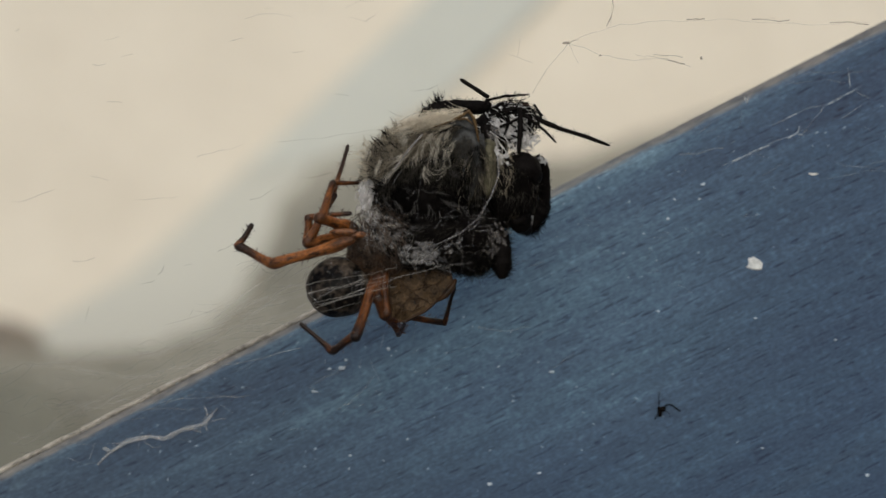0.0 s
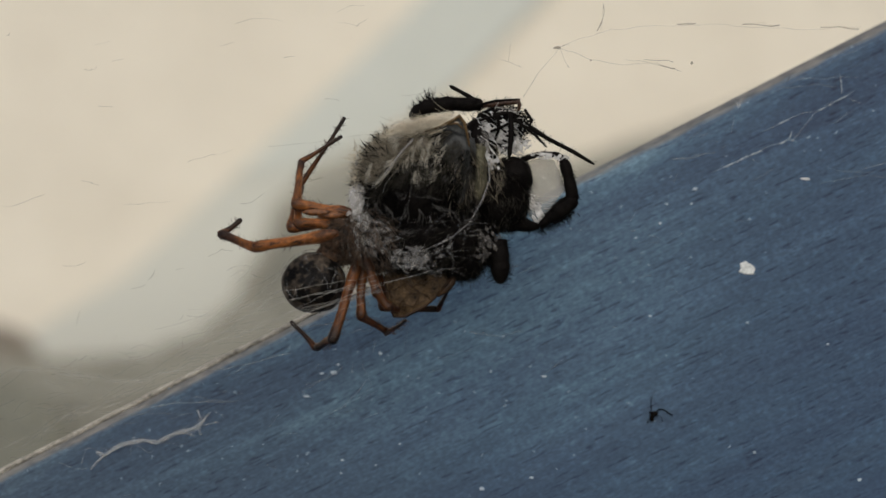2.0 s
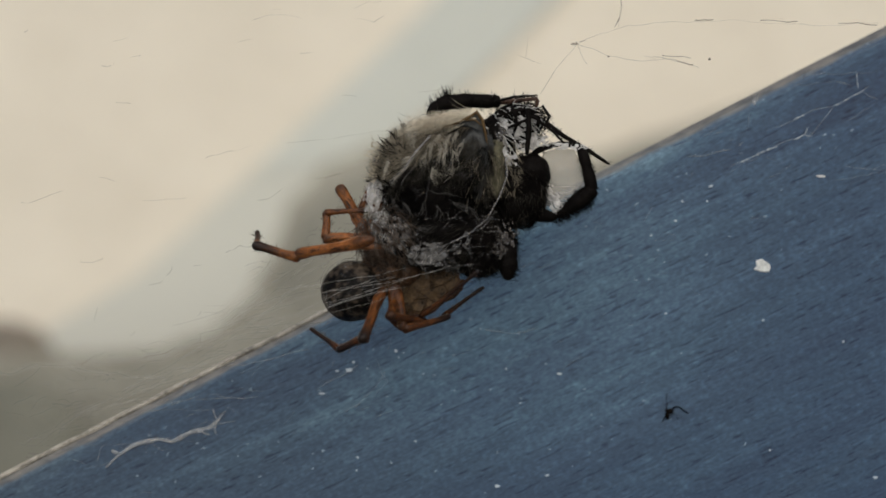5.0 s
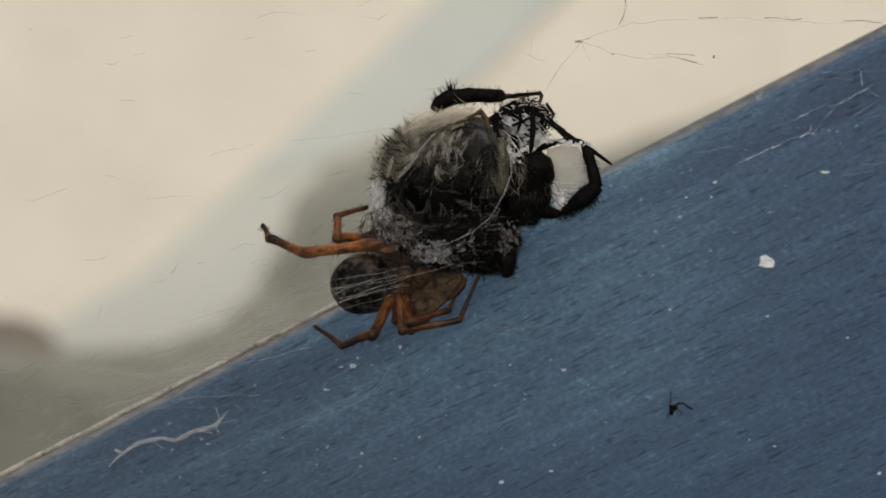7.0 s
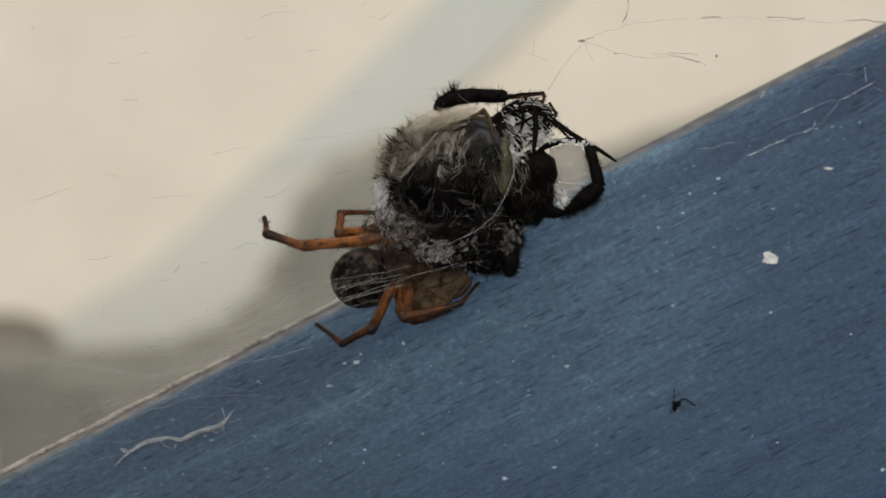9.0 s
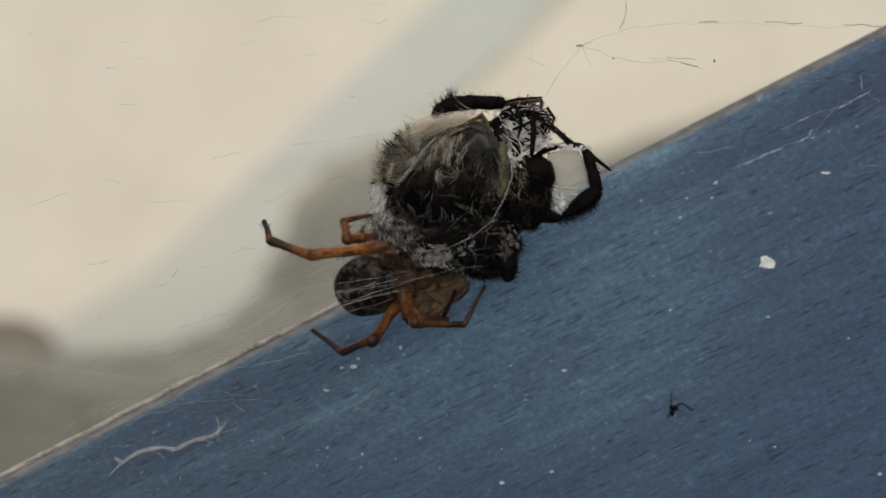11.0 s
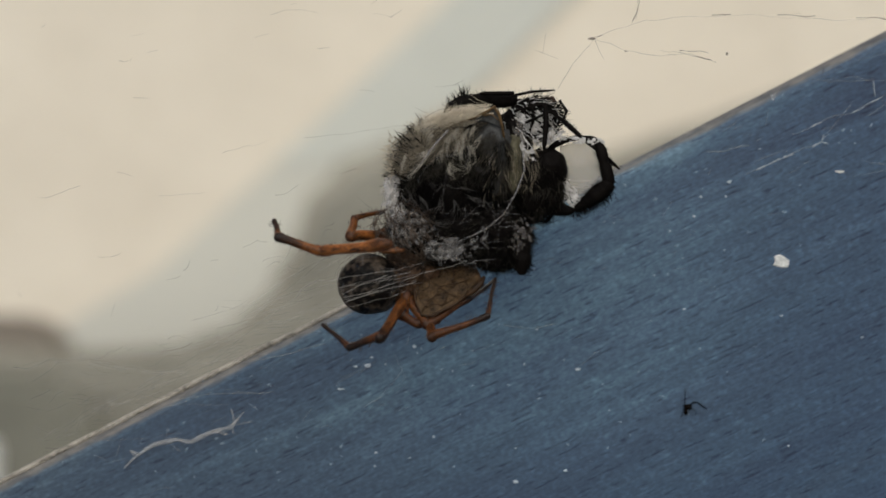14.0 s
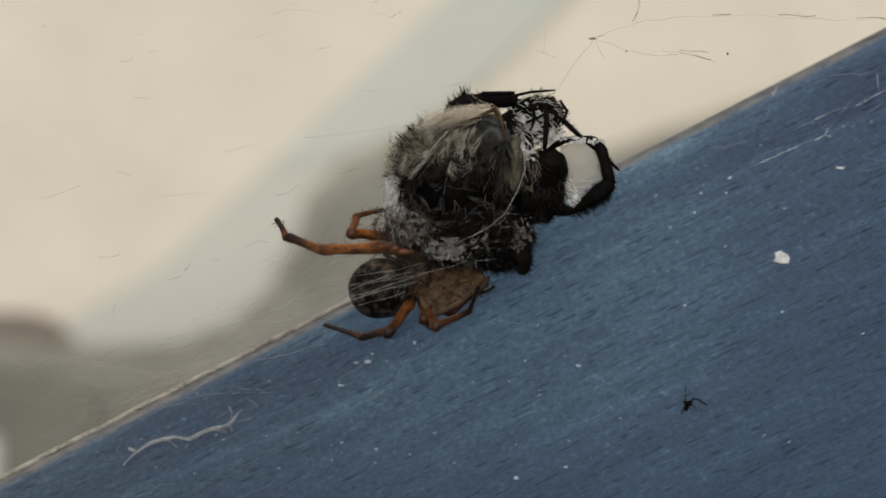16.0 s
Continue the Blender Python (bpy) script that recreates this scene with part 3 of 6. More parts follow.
def torn_film(name, centre, reach, turn, height, cut_at, grain, mat, label, parent=bee, seed=0.0, at=(0, 0, 0), cell=2.0):
    """A torn sheet of matted silk, full of ragged holes, lying over a rounded form; height(x, y) is its surface."""
    ca, sa = math.cos(turn), math.sin(turn)
    verts, index, faces = [], {}, []
    nx, ny = int(reach[0] / cell), int(reach[1] / cell)

    def keep(i, j):
        u, v = i * cell, j * cell
        far = (u / reach[0]) ** 2 + (v / reach[1]) ** 2
        q = Vector((u / grain[0], v / grain[1], seed))
        return noise.noise(q) + 0.5 * noise.noise(q * 2.3) + 0.55 * (1 - far) > cut_at and far < 1

    def corner(i, j):
        if (i, j) not in index:
            u, v = i * cell, j * cell
            x, y = centre[0] + u * ca - v * sa, centre[1] - u * sa - v * ca
            x, y = x + 0.8 * noise.noise(Vector((x, y, 3))), y + 0.8 * noise.noise(Vector((x, y, 8)))
            z = height(x, y) + 2.5 * noise.noise(Vector((x * 0.12, y * 0.12, seed)))
            index[i, j] = len(verts)
            verts.append((Vector(b(x, y, z)) - Vector(at)) * U)
        return index[i, j]

    for i in range(-nx, nx):
        for j in range(-ny, ny):
            if keep(i, j):
                faces.append((corner(i, j), corner(i, j + 1), corner(i + 1, j + 1), corner(i + 1, j)))
    me = bpy.data.meshes.new(name)
    me.from_pydata(verts, [], faces)
    me.materials.append(mat)
    me.shade_smooth()
    ob = part(name, me, None, parent, label)
    ob["kind"] = "stuff"
    return ob


def over(c, r, lift=3.0):
    """The front of a rounded form as a height over the view's plane."""
    def height(x, y):
        p = b(x, y)
        q = 1 - ((p[0] - c[0]) / r[0]) ** 2 - ((p[1] - c[1]) / r[1]) ** 2
        return c[2] + r[2] * math.sqrt(max(0.04, q)) + lift
    return height


TORN_SILK = material("torn_silk", (0.24, 0.235, 0.225), (0.66, 0.65, 0.63), 0.0005, 0.7, 0.6, spec=0.05, see=0.12, spread=(0.38, 0.62))
GREY_SILK = material("grey_torn_silk", (0.06, 0.055, 0.052), (0.26, 0.245, 0.23), 0.0005, 0.7, 0.6, spec=0.05, see=0.58, spread=(0.38, 0.62))
VEIL = material("silk_veil", (0.12, 0.116, 0.112), (0.44, 0.43, 0.42), 0.0005, 0.7, 0.6, spec=0.05, see=0.6, spread=(0.38, 0.62))
torn_film("head_film", (922, 232), (56, 36), -0.62, over(HEAD[0], [x * 1.1 for x in HEAD[1]], 4), 0.36, (15, 5), TORN_SILK, "torn white silk over the head", seed=2.4)
torn_film("cheek_film", (948, 252), (30, 13), 0.25, lambda x, y: 36.0, 0.22, (11, 5), TORN_SILK, "", seed=5.1)
torn_film("neck_film", (908, 277), (12, 20), 0.35, lambda x, y: 58.0, 0.1, (9, 9), TORN_SILK, "", seed=7.7)
torn_film("shoulder_film", (893, 246), (17, 30), 0.2, lambda x, y: 50.0, 0.3, (6, 14), GREY_SILK, "", seed=3.3)
torn_film("belly_film", (762, 447), (36, 22), 0.22, over(BELLY[0], BELLY[1], 14), 0.2, (12, 8), VEIL, "torn grey silk under the body", seed=1.2)
torn_film("mat_film", (704, 408), (42, 34), -0.5, lambda x, y: 84.0, 0.42, (9, 9), GREY_SILK, "", seed=6.0)
torn_film("wad_film", (668, 350), (17, 36), -0.15, lambda x, y: 52.0, 0.16, (8, 12), material("pale_wad", (0.22, 0.21, 0.20), (0.52, 0.50, 0.47), 0.0005, 0.7, 0.6, spec=0.05, see=0.35), "pale torn silk at the side", seed=4.2)
bm = bmesh.new()
for x, y, z, a, c in ((899, 258, 36, 5, 16), (953, 246, 34, 5, 13)):
    lump(bm, b(x, y, z), (a, c, 4), 0.5, 0.3, 3)
part("silk_film", bm, THIN_SILK, bee, "thin torn silk film")
bm = bmesh.new()
lump(bm, b(672, 352, 30), (12, 30, 20), 0.5, 0.35, 4)
lump(bm, b(684, 384, 44), (12, 14, 14), 0.5, 0.35, 4)
part("silk_wad", bm, LOOP_SILK, bee, "white silk wad")
hairs("silk_fluff", swept(rng, 36, b(757, 446, 70), (30, 16, 14), (1, 0.3, 0), lambda p: p.z > 66, 0.15) + swept(rng, 24, b(700, 414, 76), (16, 16, 14), (1, -0.4, 0), lambda p: p.z > 66, 0.15),
      bee, THIN_SILK, rng, 20, 0.5, (0, 0, 0), 0.6, 1.3, "white silk fluff")
hairs("silk_pad", swept(rng, 90, b(676, 355, 40), (18, 36, 28), (0.1, -1, 0.1), None, 0.1) + swept(rng, 20, b(686, 404, 74), (22, 26, 14), (0.25, -1, 0), lambda p: p.z > 70, 0.2), bee, THIN_SILK, rng, 20, 0.5, (0, 0, 0), 0.35, 0.8, "dense pale silk pad")
bm = bmesh.new()
tube(bm, [b(902, 275, 62), b(903, 310, 66), b(890, 345, 72), b(868, 385, 78), b(835, 412, 84), b(800, 428, 86), b(770, 440, 84)], [2.4, 1.6, 1.1, 0.9, 0.8, 0.6, 0.4], 6)
tube(bm, [b(770, 240, 92), b(745, 268, 98), b(722, 300, 96), b(700, 322, 88)], [1.6, 1.6, 1.3, 1], 6)
part("silk_cord", bm, WISPY_SILK, bee, "thick silk cord")

# amber wing folded under the body
bm = bmesh.new()
rim = [b(712, 468, 18), b(700, 500, 22), b(706, 540, 24), b(716, 566, 24), b(735, 566, 26), b(770, 548, 28), b(797, 524, 28), b(818, 494, 26), b(808, 466, 22), b(770, 455, 20)]
for sgn in (1, -1):
    f = bm.faces.new([bm.verts.new((x, y, z + sgn)) for x, y, z in (rim if sgn > 0 else rim[::-1])])
bmesh.ops.triangulate(bm, faces=bm.faces)
for k in range(4):
    bmesh.ops.subdivide_edges(bm, edges=[e for e in bm.edges if e.calc_length() > 9], cuts=1)
    bmesh.ops.triangulate(bm, faces=bm.faces)
for v in bm.verts:
    v.co.z += 5 * noise.noise(v.co * 0.045 + Vector((0, 0, 4))) + 2 * noise.noise(v.co * 0.13)
wing = part("wing", bm, AMBER, bee, "amber folded wing", False)
bm = bmesh.new()
tube(bm, [Vector(p) for p in rim], [2.8] * len(rim), 5)
for line in ([(704, 500), (728, 497), (745, 512), (768, 506), (790, 500), (808, 486), (824, 478)], [(745, 512), (742, 526), (728, 540), (716, 562)], [(745, 512), (762, 524), (775, 530), (782, 542)],
             [(735, 460), (738, 480), (728, 497)], [(768, 506), (772, 482), (765, 458)], [(790, 500), (796, 510), (794, 524)], [(772, 482), (790, 476), (808, 486)], [(742, 526), (762, 524)], [(716, 520), (728, 512), (728, 497)], [(722, 552), (736, 546), (752, 548), (768, 538)], [(708, 508), (712, 536), (722, 552)],
             [(750, 462), (756, 476), (772, 482)], [(752, 548), (762, 524)], [(782, 460), (790, 476)]):
    tube(bm, [b(x, y, 30) for x, y in line], [0.85 + 0.7 * noise.noise(Vector((x, y, 0)) * 0.1) for x, y in line], 5)
tube(bm, [b(792, 530, 30), b(806, 520, 32), b(818, 506, 32), b(824, 492, 30)], [3, 6, 6.5, 3], 7)
part("vein", bm, VEIN, wing, "dark wing veins")


def limb_of(name, pts, radii, parent, mat, fuzz, length, at, label=""):
    """A bent hairy leg, built round its own joint."""
    o = Vector(at)
    pts = [Vector(p) - o for p in pts]
    bm = bmesh.new()
    fine, wide = [], []
    for i in range(len(pts) - 1):
        for k in range(4):
            fine.append(pts[i].lerp(pts[i + 1], k / 4))
            wide.append((radii[i] + (radii[i + 1] - radii[i]) * k / 4) * (1 + 0.22 * noise.noise(fine[-1] * 0.13 + o)))
    tube(bm, fine + [pts[-1]], wide + [radii[-1] * 0.7], 9)
    ob = part(name, bm, mat, parent, label)
    ob.location = o * U
    spots = []
    for i in range(len(pts) - 1):
        a, c = pts[i], pts[i + 1]
        for k in range(int(2 * fuzz * (c - a).length * radii[i] / 100)):
            n = Vector(rng.normal(0, 1, 3))
            d = (c - a).normalized()
            n = (n - d * n.dot(d)).normalized()
            spots.append((a.lerp(c, rng.uniform()) + n * radii[i] * 0.9, n))
    if spots:
        hairs("leg_hair", spots, ob, DARK_HAIR, rng, length, 0.5, (0, -0.2, 0), 0.6, 0.5)
    return ob


middle_leg = limb_of("middle_leg", [b(770, 198, 5), b(778, 184, 7), b(795, 174, 8), b(830, 169, 8), b(868, 170, 7), b(888, 170, 6), b(893, 170, 5)],
                     [10, 14, 14, 13, 12, 11, 6], bee, CHITIN, 9, 11, b(950, 185, 0), "black bristly middle leg")
shin = limb_of("shin", [b(888, 171, 5), b(908, 171, 4), b(925, 169, 4), b(957, 165, 2), b(958, 172, 2), b(955, 184, 0)], [5, 4.5, 4, 3.5, 3.5, 2], middle_leg, BROWN, 5, 7, b(888, 171, 5), "thin brown lower leg")
shin.location -= Vector(b(950, 185, 0)) * U
hairs("bristle", [(Vector(b(772 + 34 * q, 186 - 22 * min(1, q * 1.5), rng.uniform(-8, 16))) - Vector(b(950, 185, 0)), (-0.55 + 0.6 * q, 1, 0)) for q in rng.uniform(0, 1, 60)],
      middle_leg, DARK_HAIR, rng, 24, 0.7, (0, 0, 0), 0.25, 0.2)
hind_leg = limb_of("hind_leg", [b(935, 286, 0), b(958, 262, 8), b(975, 255, 10), b(1000, 249, 12), b(1026, 252, 12), b(1037, 260, 12)],
                   [6, 5.5, 5, 4.6, 5, 6], bee, CHITIN, 10, 6, b(960, 320, 0), "black hairy bent hind leg")
CROOK = Vector(b(960, 320, 0))
for nm, pts, rad, n in (("hind_shin", [b(1034, 258, 12), b(1040, 272, 12), b(1045, 290, 11), b(1050, 308, 10), b(1054, 326, 8), b(1056, 334, 8)], [7, 10, 11, 11, 11, 8], 14),
                        ("hind_heel", [b(1058, 328, 8), b(1047, 338, 7), b(1034, 348, 5), b(1018, 360, 3), b(1004, 370, 2), b(992, 378, 0)], [11, 16, 16, 12, 8, 4], 26),
                        ("hind_thigh", [b(994, 379, 0), b(980, 378, -2), b(964, 374, -4), b(945, 364, -6), b(935, 352, -8)], [4, 10, 15, 19, 19], 26)):
    piece = limb_of(nm, pts, rad, hind_leg, CHITIN, n, 8, pts[0])
    piece.location -= CROOK * U
hairs("fringe", [(Vector(b(1058 - 70 * q + rng.normal(0, 3), 346 + 36 * q + 8 * rng.uniform(-1, 1), rng.uniform(-10, 12))) - CROOK, (0.55, -0.8, 0)) for q in rng.uniform(0, 1, 420)],
      hind_leg, DARK_HAIR, rng, 16, 0.4, (0, 0, 0), 0.35, 0.3)
fore_leg = limb_of("fore_leg", [b(955, 200, 4), b(985, 225, 6), b(1005, 240, 6), b(1045, 265, 4), b(1083, 292, 2)], [4, 5, 4, 4, 2.5], bee, CHITIN, 4, 8, b(955, 205, 4), "thin black fore leg")
for k, line in enumerate(([(880, 178), (915, 170), (958, 167)], [(885, 205), (930, 192), (972, 200)], [(905, 225), (950, 205), (985, 232), (1004, 252)], [(890, 240), (925, 248), (968, 240)],
                           [(912, 185), (922, 215), (905, 262)], [(965, 185), (978, 205), (970, 222)])):
    limb_of("claw", [b(x, y, 30 + 6 * (k % 3)) for x, y in line], [2.6] * (len(line) - 1) + [1.6], bee, CHITIN, 9, 8, b(920, 210, 30))
feeler = limb_of("feeler", [b(887, 171, 6), b(862, 171, 6), b(832, 171, 4), b(826, 171, 4)], [4, 4, 3.5, 2], bee, CHITIN, 0, 8, b(887, 171, 6), "thin black feeler")
limb_of("antenna", [b(940, 190, 42), b(942, 225, 46), b(938, 272, 44)], [4, 5, 4], bee, CHITIN, 0, 8, b(940, 200, 42), "thin black antenna")
foot = limb_of("foot", [b(893, 415, 20), b(895, 440, 24), b(896, 462, 24), b(896, 480, 24), b(896, 488, 24), b(896, 492, 24)], [15, 17, 18, 15, 9, 4], bee, CHITIN, 16, 11, b(885, 430, 20), "black hairy foot")
crook = CROOK
bm = bmesh.new()
web_rim = [Vector(b(x, y, -6)) - crook for x, y in ((968, 264), (1000, 256), (1024, 260), (1036, 285), (1044, 312), (1024, 338), (1006, 360), (991, 378), (976, 356), (966, 320))]
for sgn in (1, -1):
    bm.faces.new([bm.verts.new(v + Vector((0, 0, sgn * 0.8))) for v in (web_rim if sgn < 0 else web_rim[::-1])])
part("silk_sheet", bm, material("silk_sheet", (0.34, 0.33, 0.30), (0.62, 0.60, 0.55), 0.0007, 0.7, 0.5, spec=0.05, see=0.62), hind_leg, "thin white silk sheet in the crook of the leg", False)
torn_film("crook_film", (984, 346), (36, 15), -1.0, lambda x, y: 2.0, 0.12, (16, 6), TORN_SILK, "dense torn silk in the crook", hind_leg, 3.8, CROOK)
torn_film("knee_film", (1008, 255), (38, 7), -0.08, lambda x, y: 18.0, 0.2, (9, 4), TORN_SILK, "", hind_leg, 8.8, CROOK)
torn_film("under_film", (786, 449), (38, 21), 0.35, lambda x, y: 74.0, 0.32, (14, 4), VEIL, "", seed=5.3)
torn_film("tail_film", (884, 424), (46, 32), 0.6, lambda x, y: 46.0, 0.44, (6, 14), GREY_SILK, "", seed=2.9)
bm = bmesh.new()
for i in range(8):
    y = 318 + i * 6.0
    line = [b(970, y, 4), b(985, y + rng.uniform(2, 14), 2), b(1030 - i * 5, 328 + i * 5 + rng.uniform(-6, 6), 2)]
    tube(bm, [Vector(p) - crook for p in line], 0.5, 4)
tagged(part("silk_net", bm, THIN_SILK, hind_leg, "fine silk net"), kind="stuff")

# ---- the spider ----
spider = thing("spider", -147, -64, 30, "orange-legged brown spider with a dark round abdomen, feeding on the bee", "spider")
bm = bmesh.new()
lump(bm, (6, 2, 0), (57, 53, 50), 0.05, 0.02)
abdomen = part("abdomen", bm, ABDOMEN, spider, "dark brown mottled round abdomen")
hairs("abdomen_hair", on_lump(rng, 900, (6, 2, 0), (57, 53, 50)), abdomen, DARK_HAIR, rng, 4.5, 0.45, (0, 0, 0), 0.5, 0.3)
bm = bmesh.new()
lump(bm, (0, 0, 0), (42, 46, 32), 0.10, 0.06)
lump(bm, (-26, -30, 4), (24, 24, 22), 0.08, 0.05)
lump(bm, (28, -4, 0), (34, 24, 18), 0.16, 0.08)
strands("abdomen_silk", 30, [((6, 2, 0), (58, 54, 51))], abdomen, WISPY_SILK, rng, 9, 6, 0.42, lambda p: p.z > 5 and p.y > -25, "", 1.03)
carapace = part("carapace", bm, CARAPACE, spider, "brown front body")
bm = bmesh.new()
lump(bm, (-46, 47, 52), (25, 6, 7), 0.12, 0.05, 3)
lump(bm, (-22, 42, 47), (24, 6, 7), 0.12, 0.05, 3)
part("coxae", bm, ORANGE, carapace, "orange leg roots")
hairs("carapace_hair", on_lump(rng, 420, (0, 0, 0), (42, 46, 32), lambda p: p.z > 0), carapace, UMBER_HAIR, rng, 13, 0.6, (-0.3, -0.3, 0), 0.5, 0.5)


def segment(name, length, r0, r1, dark_from, parent, back=3, tone=1.0):
    """One stiff piece of a spider's leg along its own x axis, with swollen joints and fine bristles."""
    bm = bmesh.new()
    n = 12
    pts, rad = [], []
    for i in range(n + 1):
        s = i / n
        pts.append((length * s, r0 * 0.12 * math.sin(s * 5 + length), 0))
        swell = 1 + 0.16 * math.exp(-((s - 0.93) / 0.08) ** 2) + 0.10 * math.exp(-((s - 0.08) / 0.1) ** 2) - 0.10 * math.sin(math.pi * s)
        rad.append((r0 + (r1 - r0) * s) * swell)
    pts = [(-back - r0 * 0.3, pts[0][1], 0), (-back, pts[0][1], 0), (-back * 0.45, pts[0][1], 0)] + pts + [(length + r1 * 0.45, pts[-1][1], 0), (length + r1 * 0.75, pts[-1][1], 0)]
    rad = [rad[0] * 0.25, rad[0] * 0.5, rad[0] * 0.85] + rad + [rad[-1] * 0.85, rad[-1] * 0.45]
    tube(bm, pts, rad, 10)
    ob = part(name, bm, leg_paint(name + "_horn", length, dark_from, tone), parent)
    spots = []
    for k in range(int(length * 0.55)):
        s = rng.uniform(0.05, 1)
        a = rng.uniform(0, 6.28)
        nrm = Vector((0.5, math.cos(a), math.sin(a)))
        spots.append((Vector((length * s, math.cos(a) * (r0 + (r1 - r0) * s) * 0.95, math.sin(a) * (r0 + (r1 - r0) * s) * 0.95)), nrm))
    hairs("bristle", spots, ob, BROWN, rng, 9, 0.5, (0.2, 0, 0), 0.3, 0.2)
    return ob


def leg(lengths, radii, dark, tone=1.0):
    a, c, d = lengths
    r = radii
    return {"femur": segment("femur", a, r[0], r[1] * 1.05, dark[0], spider, 26, tone * 1.15),
            "tibia": segment("tibia", c, r[1], r[2] * 1.1, dark[1], spider, 3, tone * 0.85),
            "tarsus": segment("tarsus", d, r[2], r[2] * 0.6, dark[2], spider, 3, tone * 0.7)}


side_leg = leg((126, 82, 46), (11, 9, 7), (2, 0.55, 0.3), 1.15)
rear_leg = leg((136, 66, 72), (10, 8.6, 5.6), (0.8, 0.4, 0.25), 0.58)
high_leg = leg((79, 105, 146), (12, 9, 5), (2, 0.8, 0.35))
grip_leg = leg((82, 98, 85), (12, 9, 5), (2, 0.8, 0.4))
front_leg = leg((78, 92, 134), (9.5, 8, 5), (2, 0.8, 0.4), 0.5)
reach_leg = leg((68, 102, 86), (10, 8, 4.8), (2, 0.7, 0.3), 0.54)
short_leg = leg((48, 33, 34), (10, 9, 7.5), (2, 2, 2), 0.46)
hook_leg = leg((65, 45, 75), (11, 9, 6), (2, 2, 0.75))

# ---- the web ----
def web(name, lines, r, mat, label, sag=6.0, z=-20, loose=30):
    """Loose threads; each line runs between two places, with a little slack."""
    ob = thing(name, 0, 0, 0, label, "web", kind="stuff")
    bm = bmesh.new()
    for x0, y0, x1, y1 in lines:
        a, c = Vector((x0, y0, z + rng.uniform(-loose, loose))), Vector((x1, y1, z + rng.uniform(-loose, loose)))
        n = max(4, int((c - a).length / 14))
        w = rng.uniform(-sag, sag)
        w = w * min(1, (c - a).length / 60)
        wave = min(1, (c - a).length / 70)
        f1, f2 = rng.uniform(0, 6), rng.uniform(0, 6)
        pts = []
        for k in range(n + 1):
            s = k / n
            p = a.lerp(c, s)
            p.y += w * math.sin(math.pi * s) + wave * (1.5 * math.sin(s * 9 + f1) + 0.8 * math.sin(s * 23 + f2))
            pts.append(Vector((p.x * (1 - p.z * U / D), p.y * (1 - p.z * U / D), p.z)))
        w = r * rng.uniform(0.6, 1.3)
        tube(bm, pts, [w * rng.uniform(0.55, 1.25) for q in pts], 4)
    part("thread", bm, mat, ob)
    return ob


near_lines = []
for k in range(40):
    s = rng.uniform(0.05, 1)
    x0, y0 = -784 + 640 * s, -395 + 330 * s + rng.uniform(5, 90) * (0.4 + 0.6 * s)
    a, ln = rng.normal(0.34, 0.22), rng.uniform(40, 260)
    near_lines.append((x0, y0, x0 + math.cos(a) * ln, y0 + math.sin(a) * ln * 0.8))
for x0, y0, x1, y1 in ((0, 655, 64, 641), (64, 641, 132, 640), (132, 640, 214, 656), (214, 656, 300, 662), (130, 652, 200, 660), (100, 712, 160, 709)):
    near_lines += [(x0 - 784, 441 - y0 + q, x1 - 784, 441 - y1 + q) for q in (0, 1.5, -2)]
for k in range(90):
    x0 = rng.uniform(-760, -120)
    y0 = 0.508 * x0 + 12 + abs(rng.normal(0, 70))
    a, ln = rng.normal(0.3, 0.35), rng.uniform(10, 60)
    near_lines.append((x0, y0, x0 + math.cos(a) * ln, y0 + math.sin(a) * ln))
bits = []
for k in range(70):
    x0, y0 = rng.uniform(-780, 700), rng.uniform(-330, 430)
    if y0 > x0 * 0.508 + 25:
        a, ln = rng.normal(0.25, 0.5), rng.uniform(6, 34)
        bits.append((x0, y0, x0 + math.cos(a) * ln, y0 + math.sin(a) * ln))
        if k % 3 == 0:
            bits.append((x0, y0, x0 - ln * 1.5, y0 - ln * rng.uniform(-0.6, 0.8)))
stray_web = web("stray_threads", bits, 0.55, material("stray_thread", (0.16, 0.14, 0.12), (0.4, 0.36, 0.3), 0.001, 0.7, 0, see=0.87), "short faint threads hanging in the air", 4, -5)
sheet_web = web("sheet_web", near_lines, 0.42, material("sheet_silk", (0.36, 0.35, 0.32), (0.62, 0.60, 0.56), 0.001, 0.6, 0, spec=0.1, see=0.74), "thin white silk threads spread between panel and prey", 10, 20)
front_web = web("front_threads", [(-264, -120, -70, -62), (-250, -105, 20, -25), (-262, -65, -60, -30), (-330, -150, -120, -50), (-280, -135, -90, -80), (-290, -95, -40, -45), (-300, -125, -60, -62), (-520, -190, -70, -60), (-470, -130, -80, -48), (-540, -240, -120, -70)], 0.3, THIN_SILK,
                "white silk threads drawn across the spider", 4, 95)
segments = [(322, 445, 324, 431), (324, 431, 320, 413), (320, 413, 311, 396), (453, 409, 486, 410), (569, 410, 635, 406), (707, 404, 776, 401), (395, 346, 446, 342), (420, 338, 450, 330), (236, 368, 262, 372)]
broken_web = web("broken_threads", segments, 0.8, DARK_THREAD, "short dusty brown pieces of web thread", 2, 0, 4)
dusty_web = web("dusty_threads", [(245, 367, 340, 400), (340, 400, 480, 408), (480, 408, 600, 402), (600, 402, 780, 404), (245, 367, 300, 345), (318, 398, 322, 441),
                                  (300, 345, 420, 340), (380, 345, 460, 325), (245, 367, 180, 280), (-320, 90, -280, 108), (-60, 215, -270, 190), (245, 367, 262, 330),
                                  (-150, 430, -100, 441)], 0.5, DUSTY_THREAD, "dusty fine web threads over the wall", 5, 0)


